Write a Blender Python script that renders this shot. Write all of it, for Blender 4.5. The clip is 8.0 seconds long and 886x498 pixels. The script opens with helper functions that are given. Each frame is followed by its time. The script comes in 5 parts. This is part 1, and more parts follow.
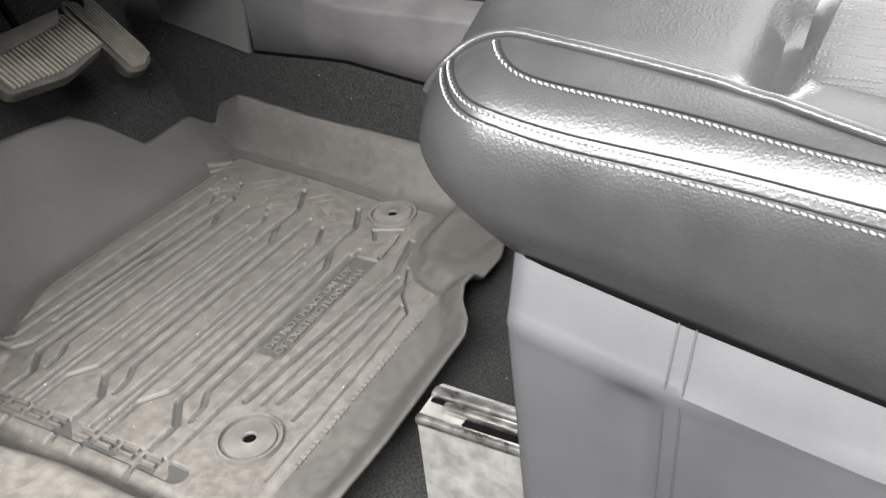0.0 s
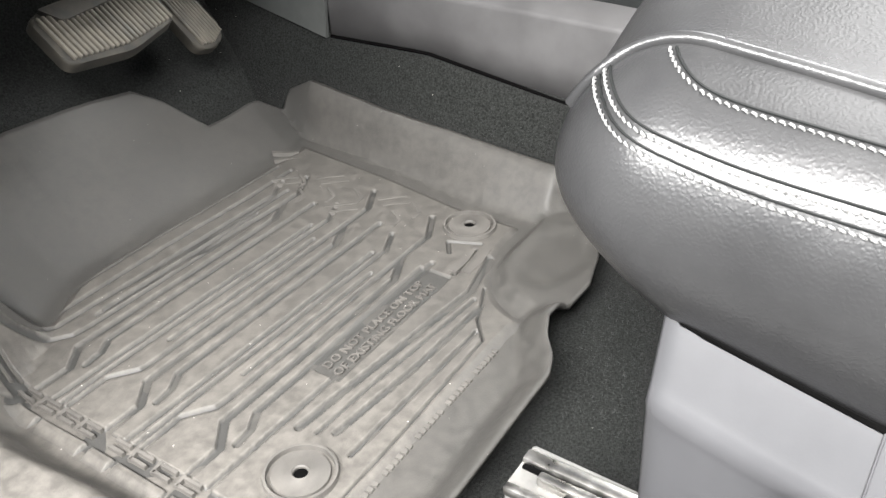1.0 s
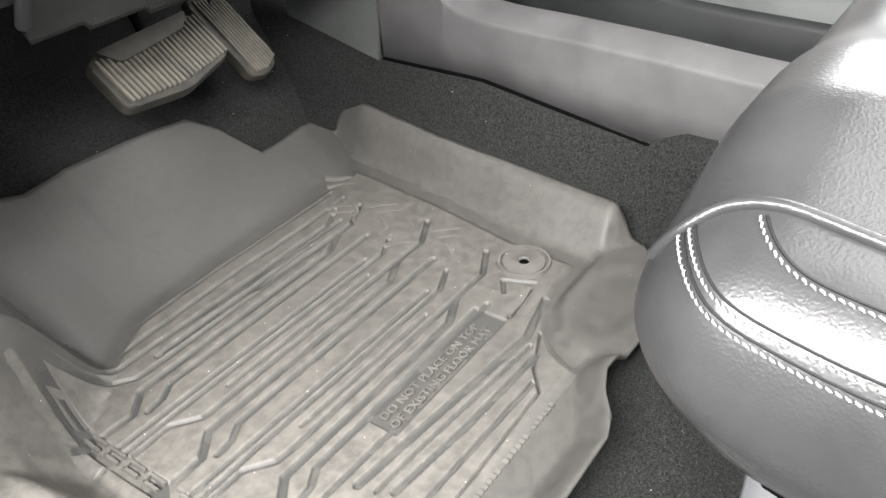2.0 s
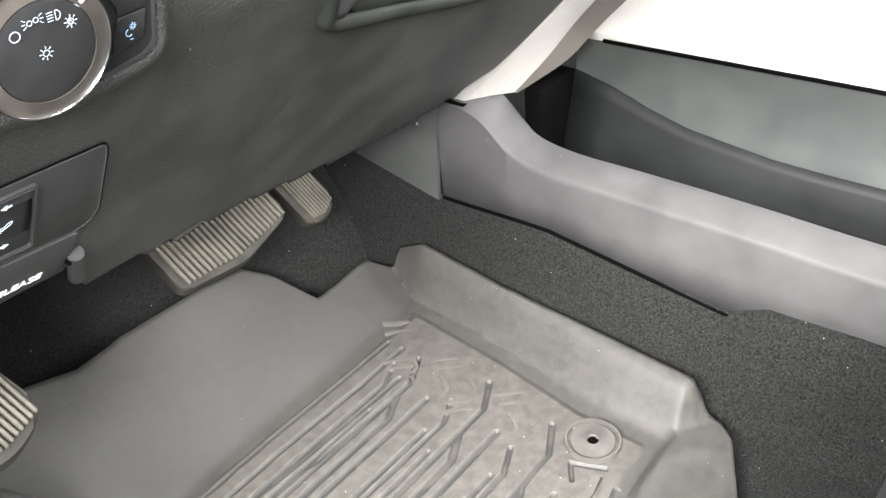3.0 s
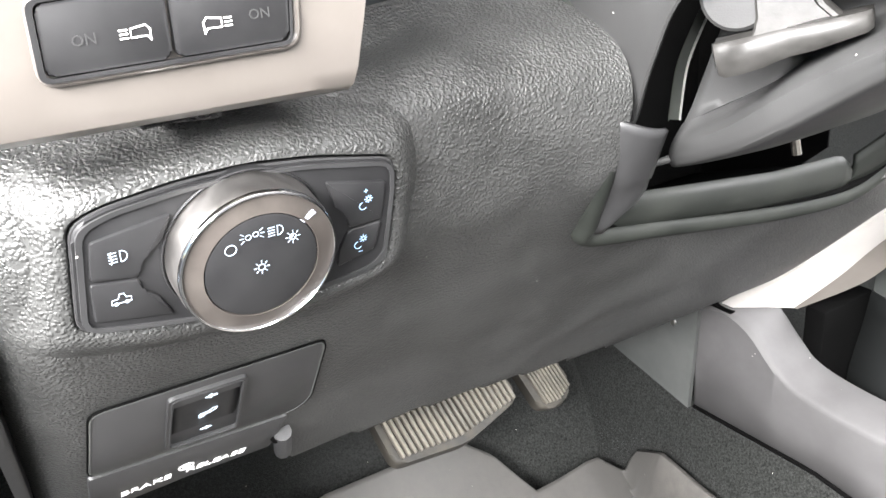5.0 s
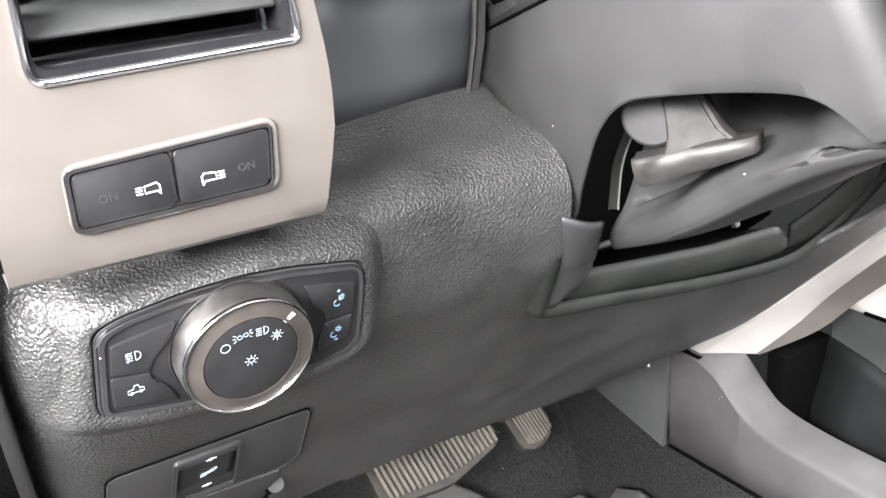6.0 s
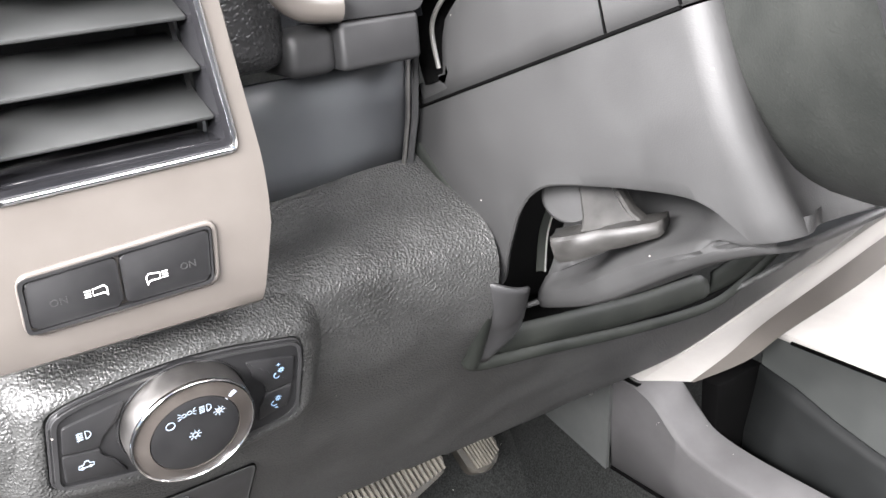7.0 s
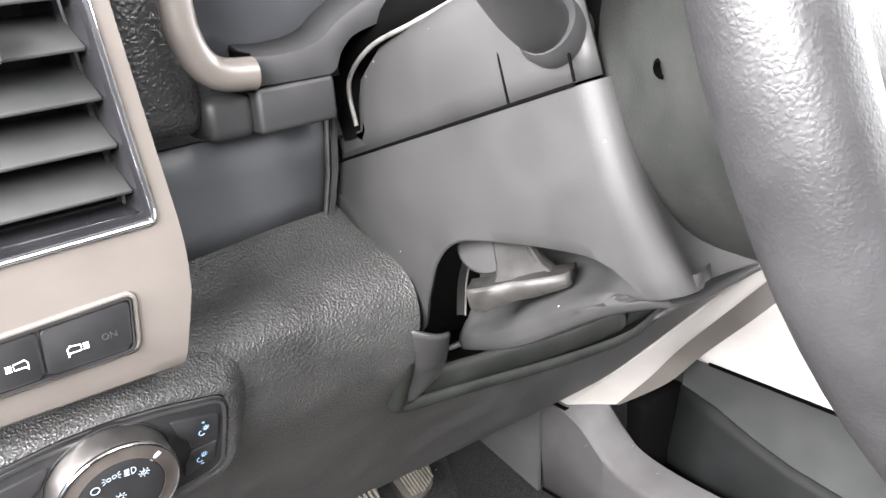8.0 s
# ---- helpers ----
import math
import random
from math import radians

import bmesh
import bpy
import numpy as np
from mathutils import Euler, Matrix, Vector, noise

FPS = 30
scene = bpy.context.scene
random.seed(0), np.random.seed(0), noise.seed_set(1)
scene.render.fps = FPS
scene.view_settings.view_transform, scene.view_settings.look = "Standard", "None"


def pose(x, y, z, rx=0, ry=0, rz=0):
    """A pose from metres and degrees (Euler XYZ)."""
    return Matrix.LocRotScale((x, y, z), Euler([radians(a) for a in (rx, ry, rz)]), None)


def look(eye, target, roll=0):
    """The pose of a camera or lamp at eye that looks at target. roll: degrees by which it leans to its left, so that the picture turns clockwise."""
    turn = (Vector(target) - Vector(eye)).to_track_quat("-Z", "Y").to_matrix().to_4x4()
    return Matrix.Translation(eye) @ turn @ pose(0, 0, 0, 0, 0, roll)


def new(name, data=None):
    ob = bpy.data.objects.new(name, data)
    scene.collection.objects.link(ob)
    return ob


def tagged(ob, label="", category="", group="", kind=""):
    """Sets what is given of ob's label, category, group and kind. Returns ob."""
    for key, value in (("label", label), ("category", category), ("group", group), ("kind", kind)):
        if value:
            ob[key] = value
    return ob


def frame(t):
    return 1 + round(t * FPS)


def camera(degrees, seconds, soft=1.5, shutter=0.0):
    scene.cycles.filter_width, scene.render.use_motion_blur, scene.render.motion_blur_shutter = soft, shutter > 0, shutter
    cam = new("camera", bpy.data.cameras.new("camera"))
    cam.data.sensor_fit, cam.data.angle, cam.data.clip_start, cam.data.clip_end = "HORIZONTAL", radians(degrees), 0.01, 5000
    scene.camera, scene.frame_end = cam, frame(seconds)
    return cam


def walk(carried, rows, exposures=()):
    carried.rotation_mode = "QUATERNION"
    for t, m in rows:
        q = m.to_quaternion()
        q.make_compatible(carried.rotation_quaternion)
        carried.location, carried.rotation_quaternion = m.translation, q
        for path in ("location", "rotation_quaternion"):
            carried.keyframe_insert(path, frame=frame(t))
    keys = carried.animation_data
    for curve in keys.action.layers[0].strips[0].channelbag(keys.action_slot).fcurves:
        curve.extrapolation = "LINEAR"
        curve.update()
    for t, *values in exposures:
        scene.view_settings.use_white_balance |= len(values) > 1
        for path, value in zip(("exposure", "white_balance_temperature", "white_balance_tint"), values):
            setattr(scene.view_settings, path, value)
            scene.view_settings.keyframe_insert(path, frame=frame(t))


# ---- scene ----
from mathutils.bvhtree import BVHTree
cam = camera(54.7, 8.0)
PATH = [
    (0, (0.07214, 0.08097, 0.51177), (1.51626, 0.93467, -0.57714), -5.084),
    (0.5, (0.10686, 0.1194, 0.49954), (1.52761, 1.02225, -0.58042), -2.669),
    (1, (0.12992, 0.15509, 0.4839), (1.51346, 1.09772, -0.61029), -2.319),
    (1.2, (0.14275, 0.1609, 0.47223), (1.51779, 1.10933, -0.62765), -2.136),
    (2.3, (0.16768, 0.19658, 0.58533), (1.43121, 1.21171, -0.58642), -4.860),
    (2.5, (0.17828, 0.20295, 0.61483), (1.43147, 1.22384, -0.56301), -5.189),
    (2.8, (0.21996, 0.25148, 0.66321), (1.45516, 1.25170, -0.55080), -4.884),
    (3, (0.26072, 0.27407, 0.65752), (1.49594, 1.36862, -0.47217), -5.744),
    (3.3, (0.29026, 0.30388, 0.64955), (1.48340, 1.56686, -0.34106), -6.822),
    (3.5, (0.3027, 0.31186, 0.64979), (1.44194, 1.67749, -0.26518), -5.926),
    (4, (0.32263, 0.34118, 0.63261), (1.35556, 1.84225, -0.19191), -5.970),
    (4.5, (0.32661, 0.33901, 0.63635), (1.28475, 1.90265, -0.16177), -4.679),
    (4.8, (0.32621, 0.33193, 0.64692), (1.26725, 1.90988, -0.14336), -5.015),
    (5, (0.31867, 0.32119, 0.66653), (1.24971, 1.90474, -0.12438), -4.834),
    (5.2, (0.3175, 0.30823, 0.68407), (1.24138, 1.89955, -0.09961), -4.853),
    (6.3, (0.31225, 0.26261, 0.72449), (1.25952, 1.86769, -0.00105), -5.647),
    (6.5, (0.31591, 0.2594, 0.73364), (1.27214, 1.85206, -0.00735), -5.069),
    (7, (0.32011, 0.24571, 0.7591), (1.33437, 1.80264, 0.01934), -4.779),
    (7.5, (0.32298, 0.23261, 0.78158), (1.39747, 1.75324, 0.0514), -4.636),
    (8, (0.32466, 0.23118, 0.78421), (1.46194, 1.70958, 0.06247), -4.466),
]
EXPOSURES = [(0.0, 0.70, 6500, 9), (1.2, 1.07, 6500, 9), (2.5, 1.25, 6500, 9), (3.5, 2.0, 6500, 9), (4.5, 2.2, 6450, 10), (5.2, 2.0, 6450, 11), (6.5, 1.5, 6400, 13), (8.0, 1.5, 6450, 13)]
walk(cam, [(t, look(eye, target, roll)) for t, eye, target, roll in PATH], EXPOSURES)

# ---------------------------------------------------------------- light
world = bpy.data.worlds.new("world")
scene.world = world
world.use_nodes = True
wn = world.node_tree.nodes
sky = wn.new("ShaderNodeTexSky")
sky.sky_type, sky.sun_disc = "NISHITA", False
sky.sun_elevation, sky.sun_rotation = radians(55), radians(250)
world.node_tree.links.new(sky.outputs[0], wn["Background"].inputs[0])
wn["Background"].inputs[1].default_value = 0.05


def area(name, eye, target, sx, sy, power, color=(1, 1, 1)):
    lamp = bpy.data.lights.new(name, "AREA")
    lamp.shape, lamp.size, lamp.size_y, lamp.energy, lamp.color = "RECTANGLE", sx, sy, power, color
    ob = new(name, lamp)
    ob.matrix_world = look(eye, target)
    return ob


sun = bpy.data.lights.new("sun", "SUN")
sun.energy, sun.angle, sun.color = 1.2, radians(14), (1.0, 0.97, 0.93)
new("sun", sun).matrix_world = look((-2.0, -0.6, 3.2), (0.6, 0.6, 0.2))
area("door_opening_light", (-0.50, -0.10, 1.30), (0.60, 0.45, 0.35), 1.9, 0.7, 44, (1.0, 0.985, 0.97))
area("shop_strip_light", (-0.55, 0.24, 1.22), (0.45, 0.32, 0.35), 1.9, 0.26, 140, (1.0, 0.985, 0.97))
# added fill before the solid rear wall, brightens faces turned to the rear
area("rear_fill_light", (1.15, -1.12, 1.02), (0.85, 0.6, 0.5), 1.3, 0.42, 42)
area("passenger_window_light", (2.05, 0.2, 1.02), (1.1, 0.4, 0.4), 1.2, 0.55, 36)
# made-up top light above the seats, brightens faces turned up
area("roof_fill_light", (0.82, -0.06, 1.285), (0.82, -0.06, 0.0), 0.80, 0.68, 16, (1.0, 0.99, 0.98))


# ---------------------------------------------------------------- materials
def material(name, c1, c2, rough=(0.45, 0.6), scale=30.0, metal=0.0, bump=0.0, bscale=600.0, kind="noise", bdist=0.0006, fleck=0.0, coat=0.0, spec=0.5):
    """Two colours mixed by broad noise, roughness by the same, relief by a fine texture."""
    m = bpy.data.materials.new(name)
    m.use_nodes = True
    n, l = m.node_tree.nodes, m.node_tree.links
    b = n["Principled BSDF"]
    tc = n.new("ShaderNodeTexCoord")
    big = n.new("ShaderNodeTexNoise")
    big.inputs["Scale"].default_value, big.inputs["Detail"].default_value, big.inputs["Roughness"].default_value = scale, 6, 0.62
    l.new(tc.outputs["Object"], big.inputs["Vector"])
    ramp = n.new("ShaderNodeValToRGB")
    ramp.color_ramp.elements[0].position, ramp.color_ramp.elements[1].position = 0.36, 0.66
    ramp.color_ramp.elements[0].color, ramp.color_ramp.elements[1].color = (*c1, 1), (*c2, 1)
    l.new(big.outputs["Fac"], ramp.inputs[0])
    colour = ramp.outputs[0]
    if fleck:
        dust_tone = n.new("ShaderNodeTexVoronoi")
        dust_tone.inputs["Scale"].default_value, dust_tone.inputs["Randomness"].default_value = 130, 1.0
        l.new(tc.outputs["Object"], dust_tone.inputs["Vector"])
        less = n.new("ShaderNodeMath")
        less.operation, less.inputs[1].default_value = "LESS_THAN", 0.055
        l.new(dust_tone.outputs["Distance"], less.inputs[0])
        few = n.new("ShaderNodeMath")
        few.operation, few.inputs[1].default_value = "LESS_THAN", fleck
        sep = n.new("ShaderNodeSeparateColor")
        l.new(dust_tone.outputs["Color"], sep.inputs[0])
        l.new(sep.outputs[0], few.inputs[0])
        both = n.new("ShaderNodeMath")
        both.operation = "MULTIPLY"
        l.new(less.outputs[0], both.inputs[0])
        l.new(few.outputs[0], both.inputs[1])
        mix = n.new("ShaderNodeMix")
        mix.data_type = "RGBA"
        l.new(both.outputs[0], mix.inputs["Factor"])
        l.new(colour, mix.inputs["A"])
        mix.inputs["B"].default_value = (0.45, 0.43, 0.40, 1)
        colour = mix.outputs["Result"]
    l.new(colour, b.inputs["Base Color"])
    rr = n.new("ShaderNodeMapRange")
    rr.inputs["From Min"].default_value, rr.inputs["From Max"].default_value = 0.3, 0.7
    rr.inputs["To Min"].default_value, rr.inputs["To Max"].default_value = rough
    l.new(big.outputs["Fac"], rr.inputs["Value"])
    l.new(rr.outputs["Result"], b.inputs["Roughness"])
    b.inputs["Metallic"].default_value = metal
    b.inputs["Coat Weight"].default_value = coat
    b.inputs["Specular IOR Level"].default_value = spec
    if bump:
        if kind == "pebble":
            t = n.new("ShaderNodeTexVoronoi")
            t.feature = "SMOOTH_F1"
            t.inputs["Scale"].default_value = bscale
            t.inputs["Smoothness"].default_value = 0.6
            warp = n.new("ShaderNodeTexNoise")
            warp.inputs["Scale"].default_value = bscale * 0.6
            add = n.new("ShaderNodeMix")
            add.data_type = "RGBA"
            add.blend_type = "LINEAR_LIGHT"
            add.inputs["Factor"].default_value = 0.6 / bscale
            l.new(tc.outputs["Object"], add.inputs["A"])
            l.new(tc.outputs["Object"], warp.inputs["Vector"])
            l.new(warp.outputs["Color"], add.inputs["B"])
            l.new(add.outputs["Result"], t.inputs["Vector"])
            h = t.outputs["Distance"]
        elif kind == "leather":
            warp = n.new("ShaderNodeTexNoise")
            warp.inputs["Scale"].default_value, warp.inputs["Detail"].default_value = bscale * 0.45, 2
            add = n.new("ShaderNodeMix")
            add.data_type = "RGBA"
            add.blend_type = "LINEAR_LIGHT"
            add.inputs["Factor"].default_value = 0.9 / bscale
            l.new(tc.outputs["Object"], add.inputs["A"])
            l.new(tc.outputs["Object"], warp.inputs["Vector"])
            l.new(warp.outputs["Color"], add.inputs["B"])
            t = n.new("ShaderNodeTexVoronoi")
            t.inputs["Scale"].default_value = bscale
            l.new(add.outputs["Result"], t.inputs["Vector"])
            dome = n.new("ShaderNodeMapRange")
            dome.interpolation_type = "SMOOTHSTEP"
            dome.inputs["From Min"].default_value, dome.inputs["From Max"].default_value = 0.0, 0.80
            dome.inputs["To Min"].default_value, dome.inputs["To Max"].default_value = 1.0, 0.0
            l.new(t.outputs["Distance"], dome.inputs["Value"])
            h = dome.outputs["Result"]
        elif kind == "holes":
            t = n.new("ShaderNodeTexVoronoi")
            t.inputs["Scale"].default_value, t.inputs["Randomness"].default_value = bscale, 0.12
            l.new(tc.outputs["Object"], t.inputs["Vector"])
            dip = n.new("ShaderNodeMapRange")
            dip.inputs["From Min"].default_value, dip.inputs["From Max"].default_value = 0.22, 0.38
            l.new(t.outputs["Distance"], dip.inputs["Value"])
            h = dip.outputs["Result"]
        else:
            t = n.new("ShaderNodeTexNoise")
            t.inputs["Scale"].default_value, t.inputs["Detail"].default_value = bscale, 3
            l.new(tc.outputs["Object"], t.inputs["Vector"])
            h = t.outputs["Fac"]
        bp = n.new("ShaderNodeBump")
        bp.inputs["Strength"].default_value, bp.inputs["Distance"].default_value = bump, bdist
        bp.invert = kind == "pebble"
        l.new(h, bp.inputs["Height"])
        l.new(bp.outputs[0], b.inputs["Normal"])
    return m


def dust_toned(m, dark_tone):
    """Lets the darker colour show where the surface's own tone value is low."""
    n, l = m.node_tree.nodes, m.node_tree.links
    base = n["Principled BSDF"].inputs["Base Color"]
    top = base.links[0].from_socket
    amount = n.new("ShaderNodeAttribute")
    amount.attribute_name = "dust_tone"
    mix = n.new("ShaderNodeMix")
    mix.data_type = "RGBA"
    mix.inputs["A"].default_value = (*dark_tone, 1)
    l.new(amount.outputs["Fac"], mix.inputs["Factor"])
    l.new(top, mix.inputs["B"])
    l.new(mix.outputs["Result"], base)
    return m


def glowing(name, colour, power):
    m = bpy.data.materials.new(name)
    m.use_nodes = True
    b = m.node_tree.nodes["Principled BSDF"]
    b.inputs["Base Color"].default_value = (*(0.3 * k for k in colour), 1)
    b.inputs["Emission Color"].default_value, b.inputs["Emission Strength"].default_value = (*colour, 1), power
    return m


LEATHER = material("black_leather", (0.014, 0.014, 0.0145), (0.022, 0.022, 0.0225), (0.34, 0.44), 18, bump=0.7, bscale=460, kind="leather", bdist=0.0006)
SMOOTH_LEATHER = material("smooth_leather", (0.013, 0.013, 0.0134), (0.019, 0.019, 0.0194), (0.27, 0.35), 12, bump=0.22, bscale=620, kind="leather", bdist=0.0003, spec=0.24)
WHEEL_LEATHER = material("wheel_leather", (0.009, 0.009, 0.0094), (0.014, 0.014, 0.0146), (0.36, 0.46), 30, bump=0.2, bscale=850, kind="leather", bdist=0.0003, spec=0.23)
PERFORATED = material("perforated_leather", (0.018, 0.018, 0.0185), (0.026, 0.026, 0.0265), (0.42, 0.52), 22, bump=0.5, bscale=430, kind="holes", bdist=0.0007, spec=0.3)
GRAIN = material("grained_dash_plastic", (0.013, 0.0132, 0.0128), (0.027, 0.0274, 0.0266), (0.42, 0.52), 18, bump=0.78, bscale=620, kind="leather", bdist=0.0006, fleck=0.03, spec=0.44)
PLASTIC = material("matte_black_plastic", (0.014, 0.014, 0.0145), (0.020, 0.020, 0.0205), (0.42, 0.54), 20, bump=0.12, bscale=1500, bdist=0.0003, fleck=0.02, spec=0.3)
COLUMN = material("column_plastic", (0.0165, 0.0165, 0.0165), (0.0235, 0.0235, 0.0235), (0.48, 0.58), 16, bump=0.25, bscale=1400, bdist=0.0003, fleck=0.12, spec=0.21)
FLAP = material("edge_cover_plastic", (0.006, 0.0068, 0.006), (0.011, 0.012, 0.0105), (0.50, 0.64), 24, bump=0.15, bscale=900, bdist=0.0003, spec=0.08)
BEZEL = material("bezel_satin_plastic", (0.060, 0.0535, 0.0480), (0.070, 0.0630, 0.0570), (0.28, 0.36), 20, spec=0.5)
# near-black for black parts, and for shade painted into holes and gaps
DARK = material("near_black_fill", (0.0008, 0.0008, 0.0008), (0.0014, 0.0014, 0.0014), (0.8, 0.95), 20, spec=0.02)
RUBBER = material("dusty_mat_rubber", (0.042, 0.0395, 0.0365), (0.060, 0.0560, 0.0510), (0.55, 0.75), 40, bump=0.3, bscale=700, bdist=0.0005, fleck=0.14, spec=0.25)
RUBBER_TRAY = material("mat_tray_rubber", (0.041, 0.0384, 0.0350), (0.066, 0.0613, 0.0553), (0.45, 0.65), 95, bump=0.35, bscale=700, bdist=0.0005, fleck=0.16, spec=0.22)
dust_toned(RUBBER_TRAY, (0.021, 0.0208, 0.0200))
CARPET = material("black_carpet", (0.003, 0.0032, 0.003), (0.018, 0.0186, 0.0178), (0.9, 1.0), 420, bump=0.8, bscale=900, bdist=0.002, fleck=0.08, spec=0.1)
FIBRE = material("carpet_fibre", (0.012, 0.012, 0.012), (0.060, 0.060, 0.058), (0.8, 0.9), 300, spec=0.15)
SLAT = material("vent_slat_plastic", (0.020, 0.0208, 0.0205), (0.027, 0.0278, 0.0275), (0.46, 0.56), 30, bump=0.1, bscale=1200, bdist=0.0003, spec=0.35)
KICK = material("kick_cover_plastic", (0.034, 0.036, 0.035), (0.050, 0.052, 0.050), (0.5, 0.62), 18, bump=0.15, bscale=900, bdist=0.0003, fleck=0.06, spec=0.3)
POINTER = material("pointer_grey", (0.20, 0.22, 0.26), (0.26, 0.28, 0.32), (0.4, 0.5), 80)
GREY = material("grey_console_plastic", (0.036, 0.0350, 0.0354), (0.053, 0.0517, 0.0522), (0.58, 0.72), 12, bump=0.12, bscale=1400, bdist=0.0003, fleck=0.03, spec=0.22)
SHIELD = material("seat_shield_plastic", (0.0285, 0.0285, 0.0302), (0.0360, 0.0360, 0.0380), (0.40, 0.50), 12, bump=0.12, bscale=900, bdist=0.0002, spec=0.17)
# paler copy of the bezel's beige, with the stronger light put into it
BEIGE = material("lit_beige_plastic", (0.260, 0.248, 0.235), (0.300, 0.287, 0.272), (0.30, 0.40), 20, coat=0.1)
CHROME = material("chrome", (0.75, 0.75, 0.76), (0.85, 0.85, 0.86), (0.06, 0.14), 40, metal=1.0)
SATIN = material("satin_metal", (0.36, 0.345, 0.335), (0.44, 0.425, 0.41), (0.28, 0.38), 60, metal=1.0)
BRONZE = material("dark_satin_metal", (0.024, 0.021, 0.019), (0.034, 0.030, 0.027), (0.36, 0.44), 60, spec=0.12)
RAIL = material("rail_paint", (0.075, 0.073, 0.070), (0.13, 0.127, 0.12), (0.4, 0.6), 60, metal=0.3)
STEEL = material("bare_rail_steel", (0.35, 0.34, 0.32), (0.55, 0.54, 0.52), (0.24, 0.45), 70, metal=1.0)
GLOSS = material("gloss_black", (0.008, 0.008, 0.009), (0.012, 0.012, 0.013), (0.10, 0.2), 30, spec=0.28)
BUTTON = material("button_plastic", (0.008, 0.008, 0.0084), (0.012, 0.012, 0.0124), (0.40, 0.52), 40, spec=0.14)
PEDAL = material("worn_pedal_rubber", (0.030, 0.027, 0.021), (0.076, 0.068, 0.054), (0.6, 0.85), 40, bump=0.3, bscale=1200, bdist=0.0003)
PEDAL_BASE = material("dark_pedal_rubber", (0.006, 0.0055, 0.0045), (0.026, 0.023, 0.018), (0.6, 0.85), 50, bump=0.3, bscale=1200, bdist=0.0003, spec=0.3)
THREAD = material("pale_thread", (0.075, 0.075, 0.074), (0.12, 0.12, 0.118), (0.5, 0.7), 200)
SLATE = material("slate_tray_plastic", (0.0045, 0.0049, 0.0049), (0.007, 0.0076, 0.0076), (0.5, 0.62), 14, spec=0.14)
RECESS = material("recess_panel_plastic", (0.070, 0.0735, 0.079), (0.086, 0.090, 0.096), (0.40, 0.50), 14, bump=0.1, bscale=1300, bdist=0.0003, spec=0.5)
BIN = material("bin_wall_plastic", (0.017, 0.0185, 0.0178), (0.026, 0.0276, 0.0264), (0.40, 0.52), 10, spec=0.35)
BACKING = material("wheel_back_plastic", (0.007, 0.0077, 0.007), (0.012, 0.0128, 0.0116), (0.5, 0.65), 20, bump=0.4, bscale=700, kind="pebble", bdist=0.0004, spec=0.22)
GREASE = material("worn_lever_metal", (0.009, 0.0087, 0.0082), (0.019, 0.0184, 0.0174), (0.36, 0.50), 60, bump=0.3, bscale=300, bdist=0.0004, spec=0.16)
PRINT = material("white_print", (0.72, 0.72, 0.70), (0.82, 0.82, 0.80), (0.5, 0.6), 60)
FAINT = material("faint_print", (0.016, 0.016, 0.016), (0.022, 0.022, 0.022), (0.5, 0.6), 60, spec=0.2)
LIT = glowing("lit_symbol", (0.70, 0.85, 1.0), 0.34)
LITBLUE = glowing("lit_symbol_blue", (0.45, 0.70, 1.0), 0.34)
LINER = material("headliner_cloth", (0.42, 0.41, 0.39), (0.5, 0.49, 0.47), (0.9, 1.0), 50)
GLASS = bpy.data.materials.new("lens_glass")
GLASS.use_nodes = True
GLASS.node_tree.nodes["Principled BSDF"].inputs["Base Color"].default_value = (0.02, 0.021, 0.023, 1)
GLASS.node_tree.nodes["Principled BSDF"].inputs["Roughness"].default_value = 0.08


# ---------------------------------------------------------------- builders
def shade_auto(me, angle):
    """Smooth faces with sharp edges above the angle."""
    bm = bmesh.new()
    bm.from_mesh(me)
    for f in bm.faces:
        f.smooth = True
    for e in bm.edges:
        if len(e.link_faces) == 2 and e.calc_face_angle(0) > angle:
            e.smooth = False
    bm.to_mesh(me)
    bm.free()


def part(name, bm, material_used, parent=None, label="", solid=0.0, offset=-1.0):
    me = bpy.data.meshes.new(name)
    if not solid:
        bmesh.ops.recalc_face_normals(bm, faces=bm.faces)
    bm.to_mesh(me)
    bm.free()
    shade_auto(me, radians(36))
    me.materials.append(material_used)
    ob = new(name, me)
    if parent:
        ob.parent = parent
    if label:
        ob["label"] = label
    if solid:
        mod = ob.modifiers.new("thickness", "SOLIDIFY")
        mod.thickness, mod.offset = solid, offset
    return ob


def thing(name, label, category, group="", kind=""):
    ob = new(name)
    ob.empty_display_size = 0.02
    return tagged(ob, label, category, group, kind)


def rbox(x0, x1, y0, y1, z0, z1, bev=0.002, seg=2, m=None, bm=None):
    bm = bm or bmesh.new()
    made = bmesh.ops.create_cube(bm, size=1.0, matrix=(m or Matrix()) @ Matrix.Translation(((x0 + x1) / 2, (y0 + y1) / 2, (z0 + z1) / 2)) @ Matrix.Diagonal((x1 - x0, y1 - y0, z1 - z0, 1)))
    if bev:
        edges = list({e for v in made["verts"] for e in v.link_edges})
        bmesh.ops.bevel(bm, geom=edges, offset=bev, segments=seg, affect="EDGES", profile=0.5)
    return bm


